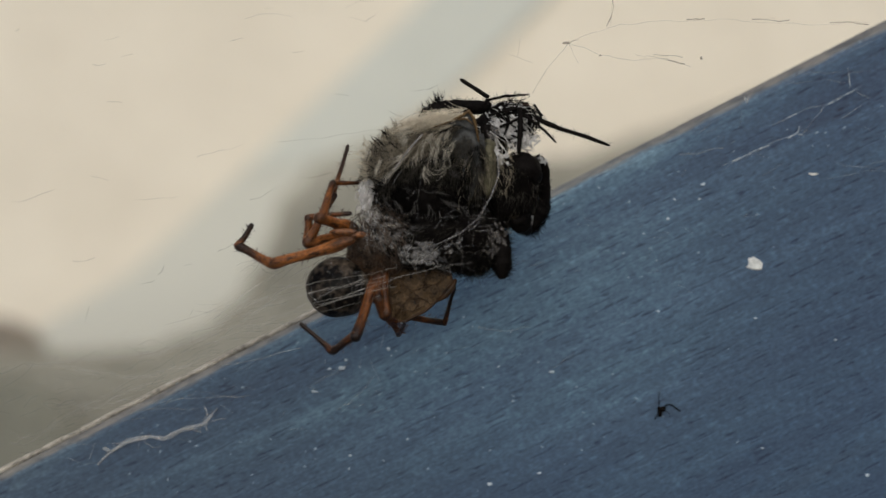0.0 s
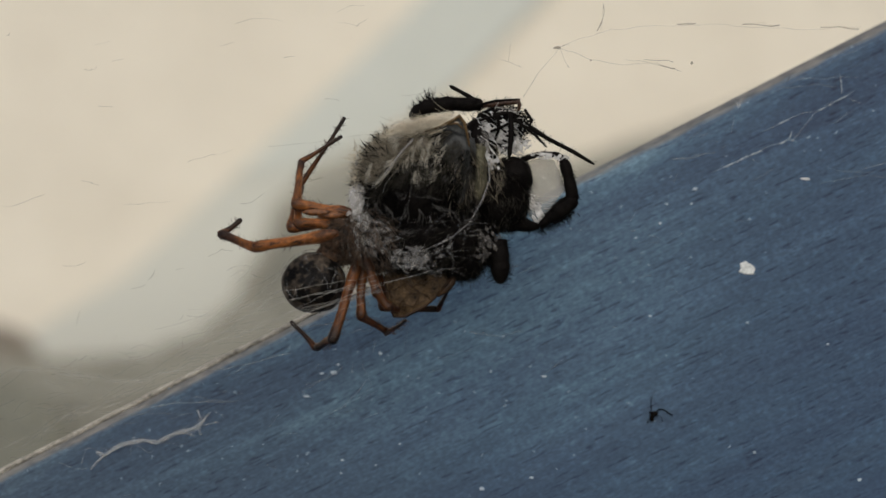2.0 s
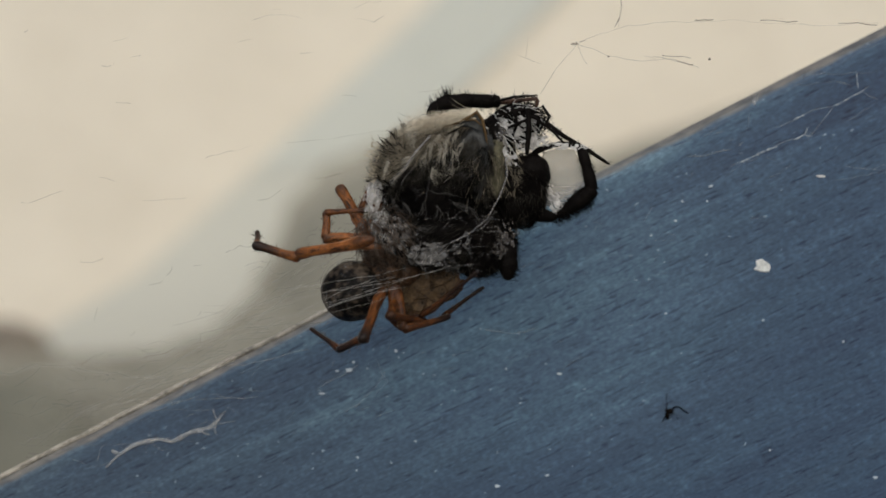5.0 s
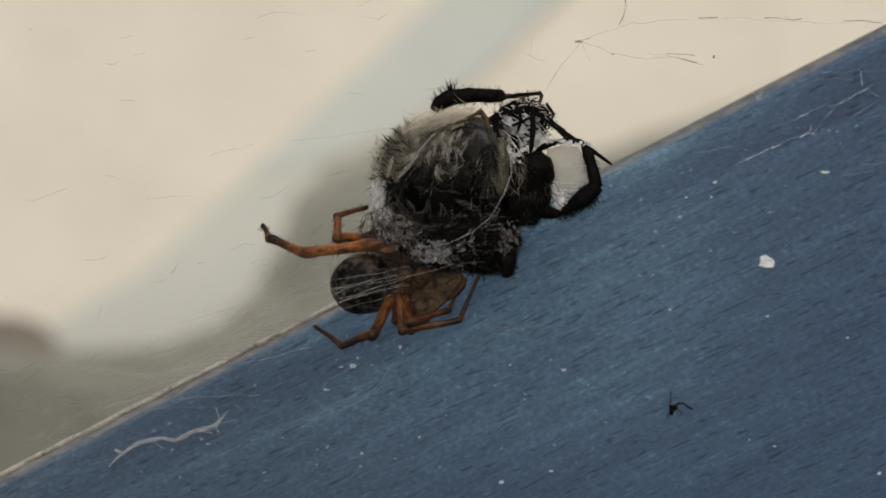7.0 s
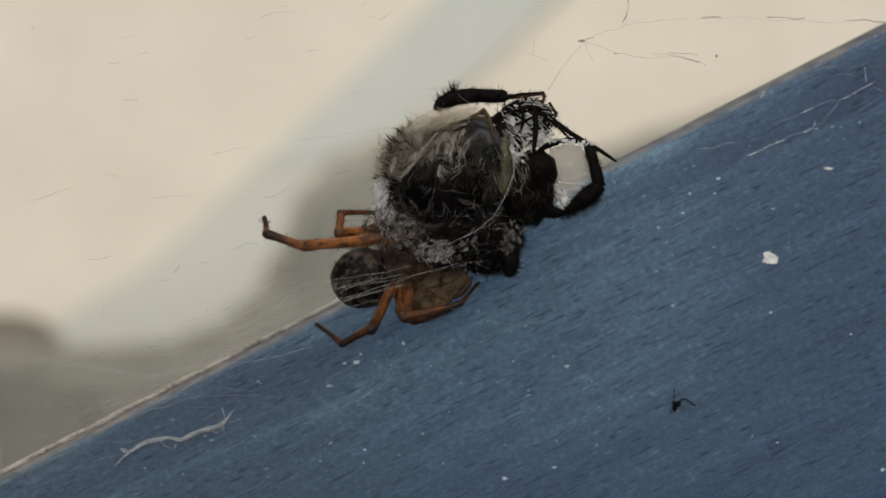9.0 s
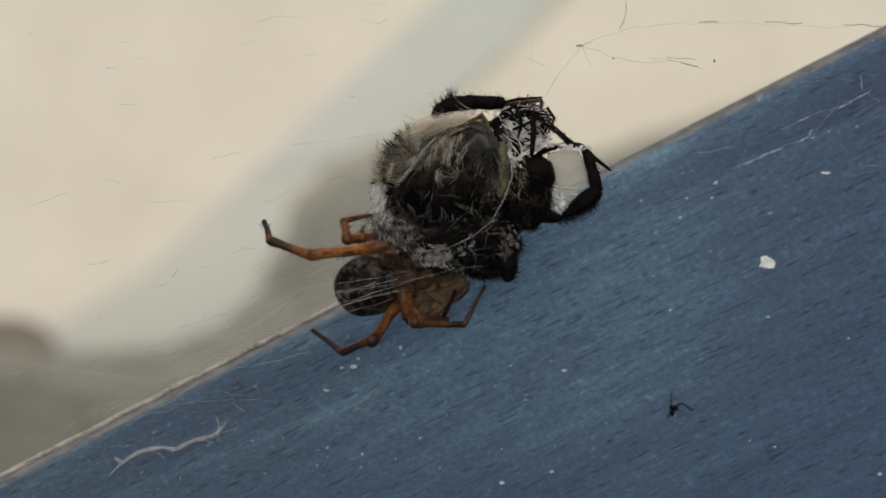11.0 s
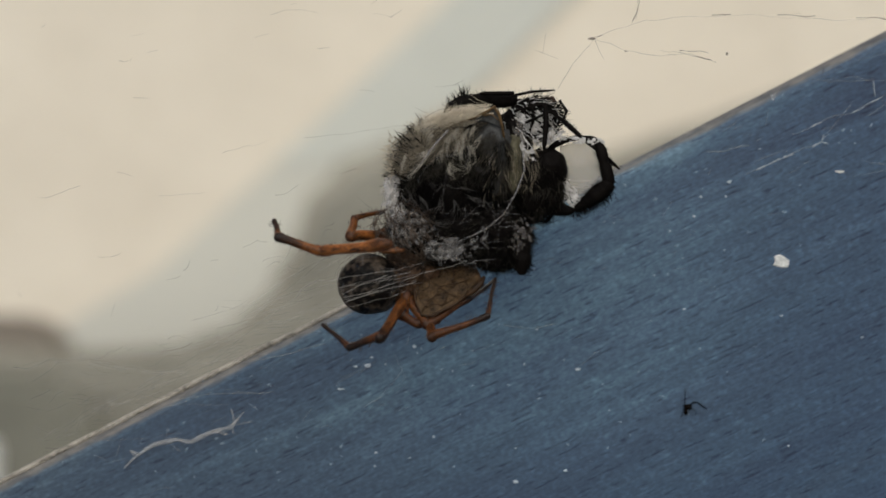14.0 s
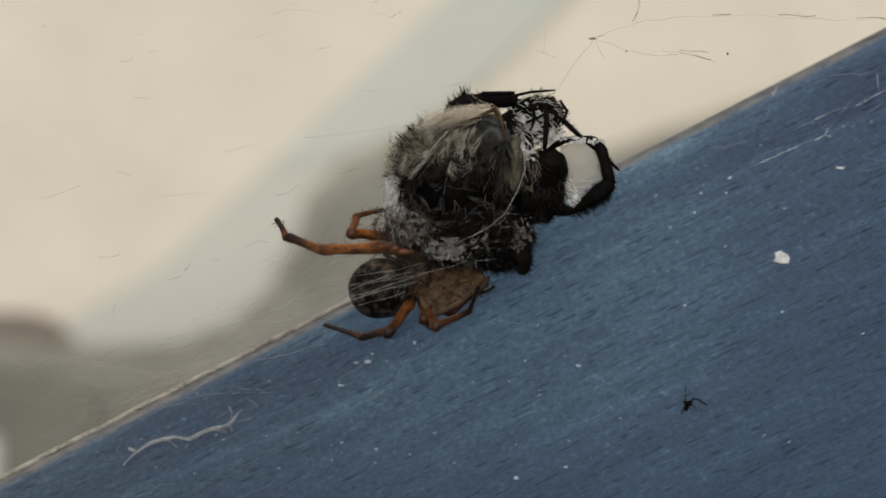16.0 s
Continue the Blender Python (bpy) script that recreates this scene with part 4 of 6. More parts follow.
for x, y, a, c in ((240, 367, 7, 2.2), (479, 340, 2.2, 3), (300, 345, 2, 1.5)):
    bm = bmesh.new()
    lump(bm, (x, y, 0), (a, c, 4), 0.4, 0.3, 2)
    part("knot", bm, DARK_THREAD, dusty_web)

LOOSE = material("loose_silk", (0.30, 0.33, 0.35), (0.55, 0.58, 0.58), 0.001, 0.7, 0, spec=0.05, see=0.74)

# ---- specks on the panel ----
def speck(name, x, y, w, h, mat, label, category, group, seed):
    s = (FRONT - 0.00002) / D
    ob = new(name)
    ob.matrix_world = REF @ Matrix.Translation((x * U * s, y * U * s, -(FRONT - 0.00002)))
    tagged(ob, label, category, group)
    bm = bmesh.new()
    r = np.random.default_rng(seed)
    n = 6 + seed % 2 if w < 30 else 8
    ring = []
    for k in range(n):
        a = 2 * math.pi * k / n
        q = 1 / max(abs(math.cos(a)), abs(math.sin(a))) ** 0.7 * r.uniform(0.55, 1.12)
        a += r.uniform(-0.25, 0.25)
        ring.append((math.cos(a) * w * 0.5 * q, math.sin(a) * h * 0.5 * q))
    top = [bm.verts.new((x1 * 0.9, y1 * 0.9, 2)) for x1, y1 in ring]
    low = [bm.verts.new((x1, y1, 0)) for x1, y1 in ring]
    bm.faces.new(top)
    for k in range(n):
        bm.faces.new((low[k], low[(k + 1) % n], top[(k + 1) % n], top[k]))
    part("flake", bm, mat, ob, "", False)
    return ob


FLECKS = [(1358, 463, 32, 25), (1461, 305, 26, 8), (997, 655, 18, 7), (1358, 560, 9, 5), (975, 834, 10, 5), (624, 648, 20, 14), (888, 854, 14, 10), (1265, 323, 12, 9), (1215, 350, 9, 6), (640, 803, 7, 6), (1185, 548, 7, 5), (903, 646, 6, 6), (1557, 838, 14, 9), (1500, 598, 7, 5)]
FLECKS += [(733, 568, 12, 8), (1370, 790, 7, 4), (633, 634, 9, 7), (604, 650, 11, 6), (578, 690, 20, 6), (708, 614, 9, 11), (638, 826, 5, 5), (742, 774, 5, 4), (700, 812, 6, 3), (1259, 349, 7, 7), (1203, 384, 8, 6), (1160, 410, 7, 5)]
for i, (x, y, w, h) in enumerate(FLECKS):
    speck("paint_fleck", x - 784, 441 - y, w * (0.8 if w < 30 else 1), h * (0.7 if w < 30 else 1), CHIP if w > 25 else DULL_CHIP, "small dull off-white fleck stuck on the blue panel" if w < 30 else "larger off-white flake stuck on the blue panel",
          "fleck", "flecks on the panel", i)
s = (FRONT - 0.00002) / D
gnat = new("dead_gnat")
gnat.matrix_world = REF @ Matrix.Translation(((1191 - 784) * U * s, (441 - 721) * U * s, -(FRONT - 0.00002)))
tagged(gnat, "tiny dead black gnat stuck on the panel", "insect")
bm = bmesh.new()
lump(bm, (-3, -7, 4), (4.5, 8, 4), 0.2, 0.1, 3)
part("abdomen", bm, CHITIN, gnat)
bm = bmesh.new()
lump(bm, (2, 0, 5), (7, 5, 5), 0.25, 0.15, 3)
part("thorax", bm, CHITIN, gnat)
bm = bmesh.new()
lump(bm, (-5, 2, 4), (3.5, 3, 3), 0.2, 0.1, 2)
part("head", bm, CHITIN, gnat)
for line, r in (([(5, 3, 4), (10, 9, 7), (20, 8, 7), (29, 1, 4), (38, -4, 2)], 1.5), ([(-5, 3, 4), (-4, 12, 6), (-5, 22, 5), (-3, 34, 2)], 0.8), ([(-5, -8, 3), (-10, -12, 4), (-12, -20, 1)], 0.8), ([(6, -2, 4), (14, -6, 4), (18, -16, 1)], 0.5)):
    bm = bmesh.new()
    tube(bm, line, [r] * (len(line) - 1) + [r * 0.6], 6)
    part("leg", bm, CHITIN, gnat)
fibre = web("white_fibre", [(866 - 784, 441 - 577, 900 - 784, 441 - 582), (900 - 784, 441 - 582, 930 - 784, 441 - 581), (930 - 784, 441 - 581, 960 - 784, 441 - 575)], 1.0, LOOSE, "curved white fibre on the panel", 3, ON_PANEL, 2)
path = [(-590, -352), (-575, -358), (-546, -340), (-507, -332), (-481, -336), (-446, -319), (-412, -310), (-390, -288)]
bundle = [(-412, -310, -403, -323), (-404, -300, -408, -322), (-400, -305, -372, -300), (-560, -350, -600, -380), (-520, -338, -500, -352)]
for k in range(3):
    for (x0, y0), (x1, y1) in zip(path, path[1:]):
        jx, jy = rng.normal(0, 2.5, 2)
        bundle.append((x0 + jx, y0 + jy, x1 + jx + rng.normal(0, 1.5), y1 + jy + rng.normal(0, 1.5)))
CLUMPED = material("clumped_silk", (0.40, 0.42, 0.43), (0.66, 0.66, 0.64), 0.0005, 0.8, 0, spec=0.05, see=0.78)
clump = web("silk_clump", bundle, 0.9, CLUMPED, "tangled white silk clump on the panel", 3, ON_PANEL + 4, 3)
bm = bmesh.new()
s = 1 - (ON_PANEL + 4) * U / D
for line, wide in ((path, 4.2), ([(-446, -319), (-428, -321), (-412, -324)], 1.4), ([(-404, -300), (-408, -285), (-412, -276)], 1.2), ([(-575, -358), (-590, -372), (-602, -388)], 2.0)):
    pts = []
    for i in range(len(line) - 1):
        for k in range(4):
            q = Vector(line[i]).lerp(Vector(line[i + 1]), k / 4)
            pts.append(Vector((q.x * s, (q.y + 1.6 * noise.noise(Vector((q.x * 0.08, q.y * 0.08, 1)))) * s, (ON_PANEL + 3))))
    n = len(pts)
    tube(bm, pts, [wide * (0.5 + 0.6 * math.sin(math.pi * (k + 0.6) / n) + 0.5 * noise.noise(pts[k] * 0.06)) for k in range(n)], 8)
for v in bm.verts:
    v.co.z = ON_PANEL + 3 + (v.co.z - ON_PANEL - 3) * 0.3
part("ribbon", bm, CLUMPED, clump, "matted ribbon of silk")
wisps = [(-110, -190, -90, -230), (-90, -230, -165, -290), (-215, -240, -165, -207), (-195, -255, -215, -240)]
for k in range(80):
    s = rng.uniform()
    x0, y0 = -760 + 1540 * s, -395 + 790 * s - abs(rng.normal(0, 150)) - 10
    a, ln = rng.choice([0.42, 0.42, 0.0, 1.2, -0.3]) + rng.normal(0, 0.15), rng.uniform(8, 48)
    wisps.append((x0, y0, x0 + math.cos(a) * ln, y0 + math.sin(a) * ln))
for k in range(12):
    x0, y0 = rng.uniform(430, 784), rng.uniform(120, 330)
    if y0 < -15 + x0 * 0.5:
        wisps.append((x0, y0, x0 + rng.uniform(30, 130), y0 + rng.uniform(-30, 60)))
web("silk_wisps", wisps, 0.75, FAINT_SILK, "faint silk wisps lying on the blue panel", 6, ON_PANEL, 3)

def px(*line):
    """Lines joined end to end through places of the view counted from its upper left corner."""
    q = [(x - 784, 441 - y) for x, y in zip(line[::2], line[1::2])]
    return [(*u, *v) for u, v in zip(q, q[1:])]


stuck = web("silk_threads", px(690, 650, 660, 690, 618, 722) + px(640, 640, 610, 660, 575, 668) + px(700, 590, 695, 612) + px(1225, 272, 1300, 258), 0.8, LOOSE, "pale silk threads stuck on the blue panel", 4, ON_PANEL, 3)
bm = bmesh.new()
s = 1 - (ON_PANEL + 4) * U / D
for x0, x1 in ((1336, 1342), (1348, 1343)):
    tube(bm, [Vector(((x0 + (x1 - x0) * k / 4 - 784) * s, (441 - 160 - 5 * k) * s, ON_PANEL + 4)) for k in range(5)], [0.7, 1.2, 1.5, 2.1, 1.3], 6)
part("silk_tuft", bm, CLUMPED, stuck, "small forked tuft of white silk")
loose = web("loose_silk", px(1300, 292, 1319, 283, 1357, 268, 1428, 238, 1440, 222) + px(1442, 131, 1480, 128, 1560, 124)
            + px(1491, 95, 1530, 82, 1560, 75) + px(1522, 120, 1525, 152) + px(1380, 222, 1428, 200, 1486, 184, 1512, 168, 1545, 150) + px(1537, 160, 1560, 172), 0.7, LOOSE, "loose pale silk threads stirring before the blue panel", 4, ON_PANEL + 12, 3)
bm = bmesh.new()
s = 1 - (ON_PANEL + 14) * U / D
for x0, y0, x1, y1 in px(1316, 285, 1336, 276, 1360, 264, 1384, 256) + px(1414, 244, 1430, 236, 1444, 238) + px(1432, 236, 1436, 222) + px(1484, 184, 1500, 178, 1514, 168, 1538, 156) + px(1524, 128, 1526, 154) + px(1412, 208, 1432, 200):
    pts = [Vector(((x0 + (x1 - x0) * k / 6) * s + 1.5 * noise.noise(Vector((x0, k * 0.7, 2))), (y0 + (y1 - y0) * k / 6) * s + 1.5 * noise.noise(Vector((y0, k * 0.7, 5))), ON_PANEL + 14)) for k in range(7)]
    tube(bm, pts, [max(0.35, (0.6 if x0 > 690 else 1) * (0.75 + 2.1 * noise.noise(Vector((x0, y0, k * 1.3)))) * (0.4 + math.sin(math.pi * k / 6))) for k in range(7)], 6)
part("silk_scrap", bm, material("silk_scrap", (0.32, 0.38, 0.43), (0.60, 0.66, 0.70), 0.0003, 0.9, 0.4, spec=0.05, see=0.48), loose, "small white silk scraps")
dust = tagged(new("panel_dust"), "fine pale dust grains stuck on the blue panel", "dust", kind="stuff")
dust.matrix_world = REF @ Matrix.Translation((0, 0, -(FRONT - 0.00001)))
bm = bmesh.new()
for k in range(140):
    x = rng.uniform(-800, 830)
    y = x * 0.508 - 6 - abs(rng.normal(0, 260))
    w, h, a = rng.uniform(0.8, 2.2) ** 2, rng.uniform(0.6, 1.3), rng.normal(0.35, 0.4)
    m = Matrix.Translation((x * FRONT / D, y * FRONT / D, 0.6)) @ Matrix.Rotation(a, 4, "Z") @ Matrix.Diagonal((w, h, 0.9, 1))
    bmesh.ops.create_icosphere(bm, subdivisions=1, radius=1.0, matrix=m)
part("grain", bm, material("dust_grain", (0.11, 0.16, 0.22), (0.36, 0.44, 0.51), 0.001, 0.9, 0, spec=0.1), dust)

SWAY = [(0, -1.2, 0.9), (0.5, -5.0, -6.7), (1, -3.5, -1.8), (1.5, -3.4, -3.2), (2, -3.8, 0.8), (2.5, -2.4, 5.4), (3, -4.4, -0.8), (3.5, -0.1, -0.8),
        (4, -0.6, 4.1), (6.5, 1.0, 0.6), (7, 0.0, -0.0), (7.5, -1.2, -0.7), (8, -0.8, -12.5), (8.5, 2.0, -9.9), (9, -0.8, -5.5), (11.5, 0.8, -5.9),
        (12, -1.7, 1.0), (12.5, -5.7, 0.8), (13, -1.1, -1.4), (13.5, -0.8, 2.7), (14, -2.2, 4.0), (14.5, -2.3, -6.2), (15, -0.9, 0.1),
        (15.5, 0.0, -2.7), (16, -2.0, -2.5),]
AT = [(0, -169, -66), (0.5, -195, -53), (1, -202, -40), (1.5, -203, -40), (2, -198, -50), (2.5, -169, -32), (3, -185, -38), (3.5, -181, -44), (4, -166, -54), (6.5, -152, -73), (7, -147, -64), (7.5, -126, -75), (8, -178, -68), (8.5, -151, -68), (9, -152, -60), (11.5, -140, -67), (12, -160, -55), (12.5, -157, -50), (13, -153, -59), (13.5, -158, -55), (14, -159, -65), (14.5, -153, -68), (15, -135, -71), (15.5, -109, -70), (16, -145, -74),]


# the silk clump stirs by itself on the panel
STIR = [(0, 1, 7), (0.5, 5, -3), (1, 8, 0), (1.5, 4, 3), (2, 3, 9), (2.5, 7, 7), (3, 2, 2), (3.5, -2, 5), (4, 3, 5), (6.5, 0, 7), (7, 0, 0), (7.5, 0, 5), (8, -4, -4), (8.5, 6, -13), (9, 5, -6),
        (11.5, -1, -17), (12, 3, -6), (12.5, -4, -8), (13, 7, -23), (13.5, 7, -11), (14, 2, -4), (14.5, 3, -21), (15, 5, -14), (15.5, 7, -13), (16, -2, -6)]


def limb(x, y, z, turn, rise):
    """The pose of a leg's piece in the spider's space: its joint, the way it points and how far it rises to the camera."""
    near = 1 - (z + 30) * U / D
    return pose(((x - 155) * near + 155) * U, ((y - 60) * near + 60) * U, z * U, 0, -rise, turn)


def sloping(x, y, turn, fall):
    """The outstretched leg's femur: rooted before the silk, it falls away to its knee."""
    return limb(x, y, 15 + 252 * math.sin(radians(fall)), turn, -fall)


def motions():
    for ob, (x, y, z) in ((bee, BEE_AT), (front_web, (0, 0, 0)), (dusty_web, (0, 0, 0)), (broken_web, (0, 0, 0)), (sheet_web, (0, 0, 0)), (stray_web, (0, 0, 0))):
        walk(ob, [(t, VIEW @ Matrix.Translation(((x + dx) * U, (y + dy) * U, z * U))) for t, dx, dy in SWAY])
    walk(clump, [(t, VIEW @ Matrix.Translation(((x + 9) * U, (y - 3) * U, 0))) for t, x, y in STIR])
    walk(loose, [(t, VIEW @ Matrix.Translation((x * U, y * U, 0))) for t, x, y in
                 ((0, 0, 2), (1.5, 0, 0), (4, 0, 0), (6.5, 0, 11), (7, 0, 0), (7.5, -1, 12), (8, -4, 13), (8.5, 2, -4), (9, 1, 2), (11.5, -2, -10), (13.5, -4, -19), (14.5, -4, -19), (15, 2, -12), (16, 2, -13))])
    walk(spider, [(t, VIEW @ Matrix.Translation((x * U, y * U, 30 * U))) for t, x, y in AT])
    walk(carapace, [(t, pose(x * U, y * U, -6 * U)) for t, x, y in
                    ((0, 62, 52), (0.5, 56, 80), (1, 58, 82), (2, 58, 78), (2.5, 56, 72), (3.5, 60, 70), (4, 60, 58), (6.5, 64, 24), (7, 66, 20), (9, 66, 24), (12, 68, 20), (16, 68, 20))])
    root = Matrix.Translation(Vector(b(770, 462, 20)) * U)
    walk(wing, [(t, Matrix.Translation((x * U, y * U, 0)) @ root @ pose(0, 0, 0, -a, 0, 0) @ root.inverted()) for t, x, y, a in
                ((0, 4, 0, 0), (0.3, 14, 8, 0), (0.5, 20, 10, 0), (1, 20, 17, 0), (1.5, 18, 18, 0), (2, 20, 17, 0), (2.5, 22, 11, 0), (3, 16, 9, 0), (3.5, 20, 11, 0), (4, 12, 6, 0), (6.5, 0, 0, 0),
                 (7, 0, 0, 0), (9, 5, 0, 5), (11.5, 5, 0, 12), (12, 8, -10, 20), (12.5, 12, -20, 25), (13.5, 12, -22, 30), (14, 9, -12, 30), (14.5, 16, -14, 32), (15, 22, -14, 32), (15.5, 22, -14, 32), (16, 16, -12, 30))])
    walk(abdomen, [(t, pose(x * U, y * U, 0)) for t, x, y in ((0, 0, 0), (12, 0, 0), (15, 0, 0), (15.5, -5, -11), (16, 4, -5))])
    at = hind_leg.location.copy()
    walk(hind_leg, [(t, Matrix.Translation(at) @ pose(x * U, y * U, 0, 0, a, 0)) for t, a, x, y in
                    ((0, 72, -8, -26), (0.1, 72, -8, -24), (0.2, 62, -2, -16), (0.3, 53, 0, -13), (0.4, 22, 2, -13), (0.5, 6, 5, -13), (1, 8, 5, -13), (1.5, 24, 0, -13), (2, 16, 0, -12), (2.5, 14, -6, -11),
                     (3, 12, -2, -10), (3.5, 6, 0, -9), (4, 2, 0, -6), (6.5, 0, 0, 0), (9, 0, 0, 0), (12, 0, 0, 0), (16, 0, 0, 0))])
    at = foot.location.copy()
    walk(foot, [(t, Matrix.Translation(at) @ pose(x * U, 0, 0)) for t, x in
                ((0, 14), (0.2, 16), (0.4, 27), (0.5, 28), (1, 28), (2, 27), (3, 25), (3.5, 24), (4, 18), (6.5, 3), (7, 0), (9, 0), (12, 2), (14, 4), (16, 4))])
    at = fore_leg.location.copy()
    walk(fore_leg, [(t, Matrix.Translation(at) @ pose(0, 0, 0, 0, 0, a)) for t, a in
                    ((0, 15), (0.5, 14), (1, 10), (1.5, 6), (2, 5), (2.5, 0), (3, 2), (4, 2), (6.5, 1), (7, 0), (9, 2), (12, -4), (14, -6), (16, -7))])
    at = middle_leg.location.copy()
    walk(middle_leg, [(t, Matrix.Translation(at) @ pose(0, -k * 16 * U, -max(0, k - 0.4) * 60 * U)) for t, k in
                      ((0, 1), (1.5, 1), (2, 0.3), (2.5, 0.3), (3, 0.4), (3.5, 0.4), (4, 0.4), (6.5, 0.1), (7, 0), (9, 0.1), (12, 0.4), (13, 0.5), (14, 0.8), (16, 0.8))])
    at = feeler.location.copy()
    walk(feeler, [(t, Matrix.Translation(at) @ pose(x * U, y * U, 0, 0, 0, -a)) for t, a, x, y in
                  ((0, 33, 0, 0), (0.1, 33, 0, 0), (0.2, 34, 6, 0), (0.3, 40, 16, 8), (0.4, 46, 25, 6), (0.5, 45, 26, 7), (1, 35, 5, 0), (1.5, 28, 0, 0), (2, 29, 0, 0), (2.5, 3, 0, 0), (4, 0, 0, 0), (9, 0, 0, 0), (16, 0, 0, 0))])
    walk(side_leg["femur"], [
        (0, sloping(6, 78, -163, 18)), (0.5, sloping(30, 81, -175, 18)), (1, sloping(34, 88, -178, 29)), (1.5, sloping(37, 82, -180, 22)),
        (2, sloping(21, 85, -170, 20)), (2.5, sloping(19, 87, -172, 0)), (3, sloping(26, 92, -175, 0)), (3.5, sloping(28, 93, -173, 0)),
        (4, sloping(23, 92, -171, 24)), (6.5, sloping(12, 78, -167, 32)), (7, sloping(15, 72, -172, 28)), (7.5, sloping(5, 74, -169, 39)),
        (8, sloping(34, 73, -171, 24)), (8.5, sloping(8, 73, -172, 33)), (9, sloping(14, 70, -174, 31)), (11.5, sloping(20, 71, -172, 28)),
        (12, sloping(23, 66, -172, 30)), (12.5, sloping(8, 70, -180, 38)), (13, sloping(20, 67, -182, 36)), (13.5, sloping(33, 62, -175, 28)),
        (14, sloping(20, 72, -173, 38)), (14.5, sloping(20, 69, -177, 36)), (15, sloping(8, 70, -180, 48)), (15.5, sloping(-10, 66, -178, 43)),
        (16, sloping(5, 71, -176, 40)),])
    walk(side_leg["tibia"], [
        (0, limb(-109, 43, 54, 155, -29)), (0.5, limb(-90, 71, 54, 153, -23)), (1, limb(-77, 84, 75, 159, -28)), (1.5, limb(-80, 82, 63, 164, -23)),
        (2, limb(-96, 64, 58, 161, -33)), (2.5, limb(-106, 69, 15, 169, -33)), (3, limb(-100, 81, 15, 167, -40)), (3.5, limb(-98, 78, 15, 164, -41)),
        (4, limb(-91, 73, 66, 167, -25)), (6.5, limb(-93, 54, 81, 161, -13)), (7, limb(-96, 57, 74, 159, -33)), (7.5, limb(-91, 56, 95, 163, -0)),
        (8, limb(-80, 55, 67, 159, -0)), (8.5, limb(-97, 58, 84, 161, -26)), (9, limb(-94, 58, 80, 164, -23)), (11.5, limb(-91, 56, 74, 161, -17)),
        (12, limb(-85, 51, 79, 160, -12)), (12.5, limb(-91, 70, 94, 166, -41)), (13, limb(-82, 70, 90, 163, -40)),
        (13.5, limb(-78, 53, 75, 159, -20)), (14, limb(-79, 60, 93, 163, -0)), (14.5, limb(-82, 64, 90, 159, -38)), (15, limb(-76, 70, 110, 162, -0)),
        (15.5, limb(-103, 62, 101, 160, -24)), (16, limb(-91, 65, 97, 162, -32)),])
    walk(side_leg["tarsus"], [
        (0, limb(-174, 73, 15, 56, -0)), (0.5, limb(-157, 105, 22, 28, -0)), (1, limb(-144, 110, 37, 5, -0)), (1.5, limb(-152, 103, 31, 12, -33)),
        (2, limb(-161, 86, 14, 37, -22)), (2.5, limb(-173, 82, -30, 69, 68)), (3, limb(-161, 95, -37, 51, 74)), (3.5, limb(-157, 95, -38, 112, 77)),
        (4, limb(-163, 89, 31, 96, -64)), (6.5, limb(-168, 80, 62, 94, -48)), (7, limb(-160, 81, 29, 119, -52)), (7.5, limb(-169, 80, 95, 122, -32)),
        (8, limb(-156, 85, 67, 84, -49)), (8.5, limb(-166, 82, 48, 100, -52)), (9, limb(-166, 79, 48, 101, -49)),
        (11.5, limb(-165, 81, 50, 110, -34)), (12, limb(-160, 78, 62, 101, -49)), (12.5, limb(-151, 85, 40, 141, -44)),
        (13, limb(-142, 88, 37, 149, -41)), (13.5, limb(-150, 80, 48, 124, -39)), (14, limb(-157, 84, 93, 108, -47)),
        (14.5, limb(-142, 87, 39, 144, -28)), (15, limb(-153, 96, 110, 148, -10)), (15.5, limb(-173, 87, 67, 145, -18)),
        (16, limb(-157, 86, 54, 121, -33)),])
    walk(rear_leg["femur"], [
        (0, limb(69, 10, 20, -109, 44)), (0.5, limb(79, 25, 20, -110, 0)), (1, limb(70, 17, 20, -113, 0)), (1.5, limb(75, 22, 20, -112, 0)),
        (2, limb(78, 23, 20, -108, 22)), (2.5, limb(63, -13, 20, -121, 50)), (3, limb(72, 8, 20, -114, 28)), (3.5, limb(73, -17, 20, -123, 50)),
        (4, limb(63, 0, 20, -114, 50)), (6.5, limb(52, -13, 20, -110, 57)), (7, limb(55, -25, 20, -117, 60)), (7.5, limb(50, -32, 20, -115, 64)),
        (8, limb(53, -32, 20, -120, 54)), (8.5, limb(58, -17, 20, -117, 49)), (9, limb(57, -16, 20, -117, 55)), (11.5, limb(56, -40, 20, -126, 60)),
        (12, limb(60, -27, 20, -120, 54)), (12.5, limb(58, -35, 20, -122, 57)), (13, limb(68, -23, 20, -123, 52)),
        (13.5, limb(78, -13, 20, -115, 46)), (14, limb(65, -30, 20, -124, 58)), (14.5, limb(53, -40, 20, -125, 63)),
        (15, limb(65, -37, 20, -132, 64)), (15.5, limb(45, -47, 20, -129, 72)), (16, limb(60, -33, 20, -128, 65)),])
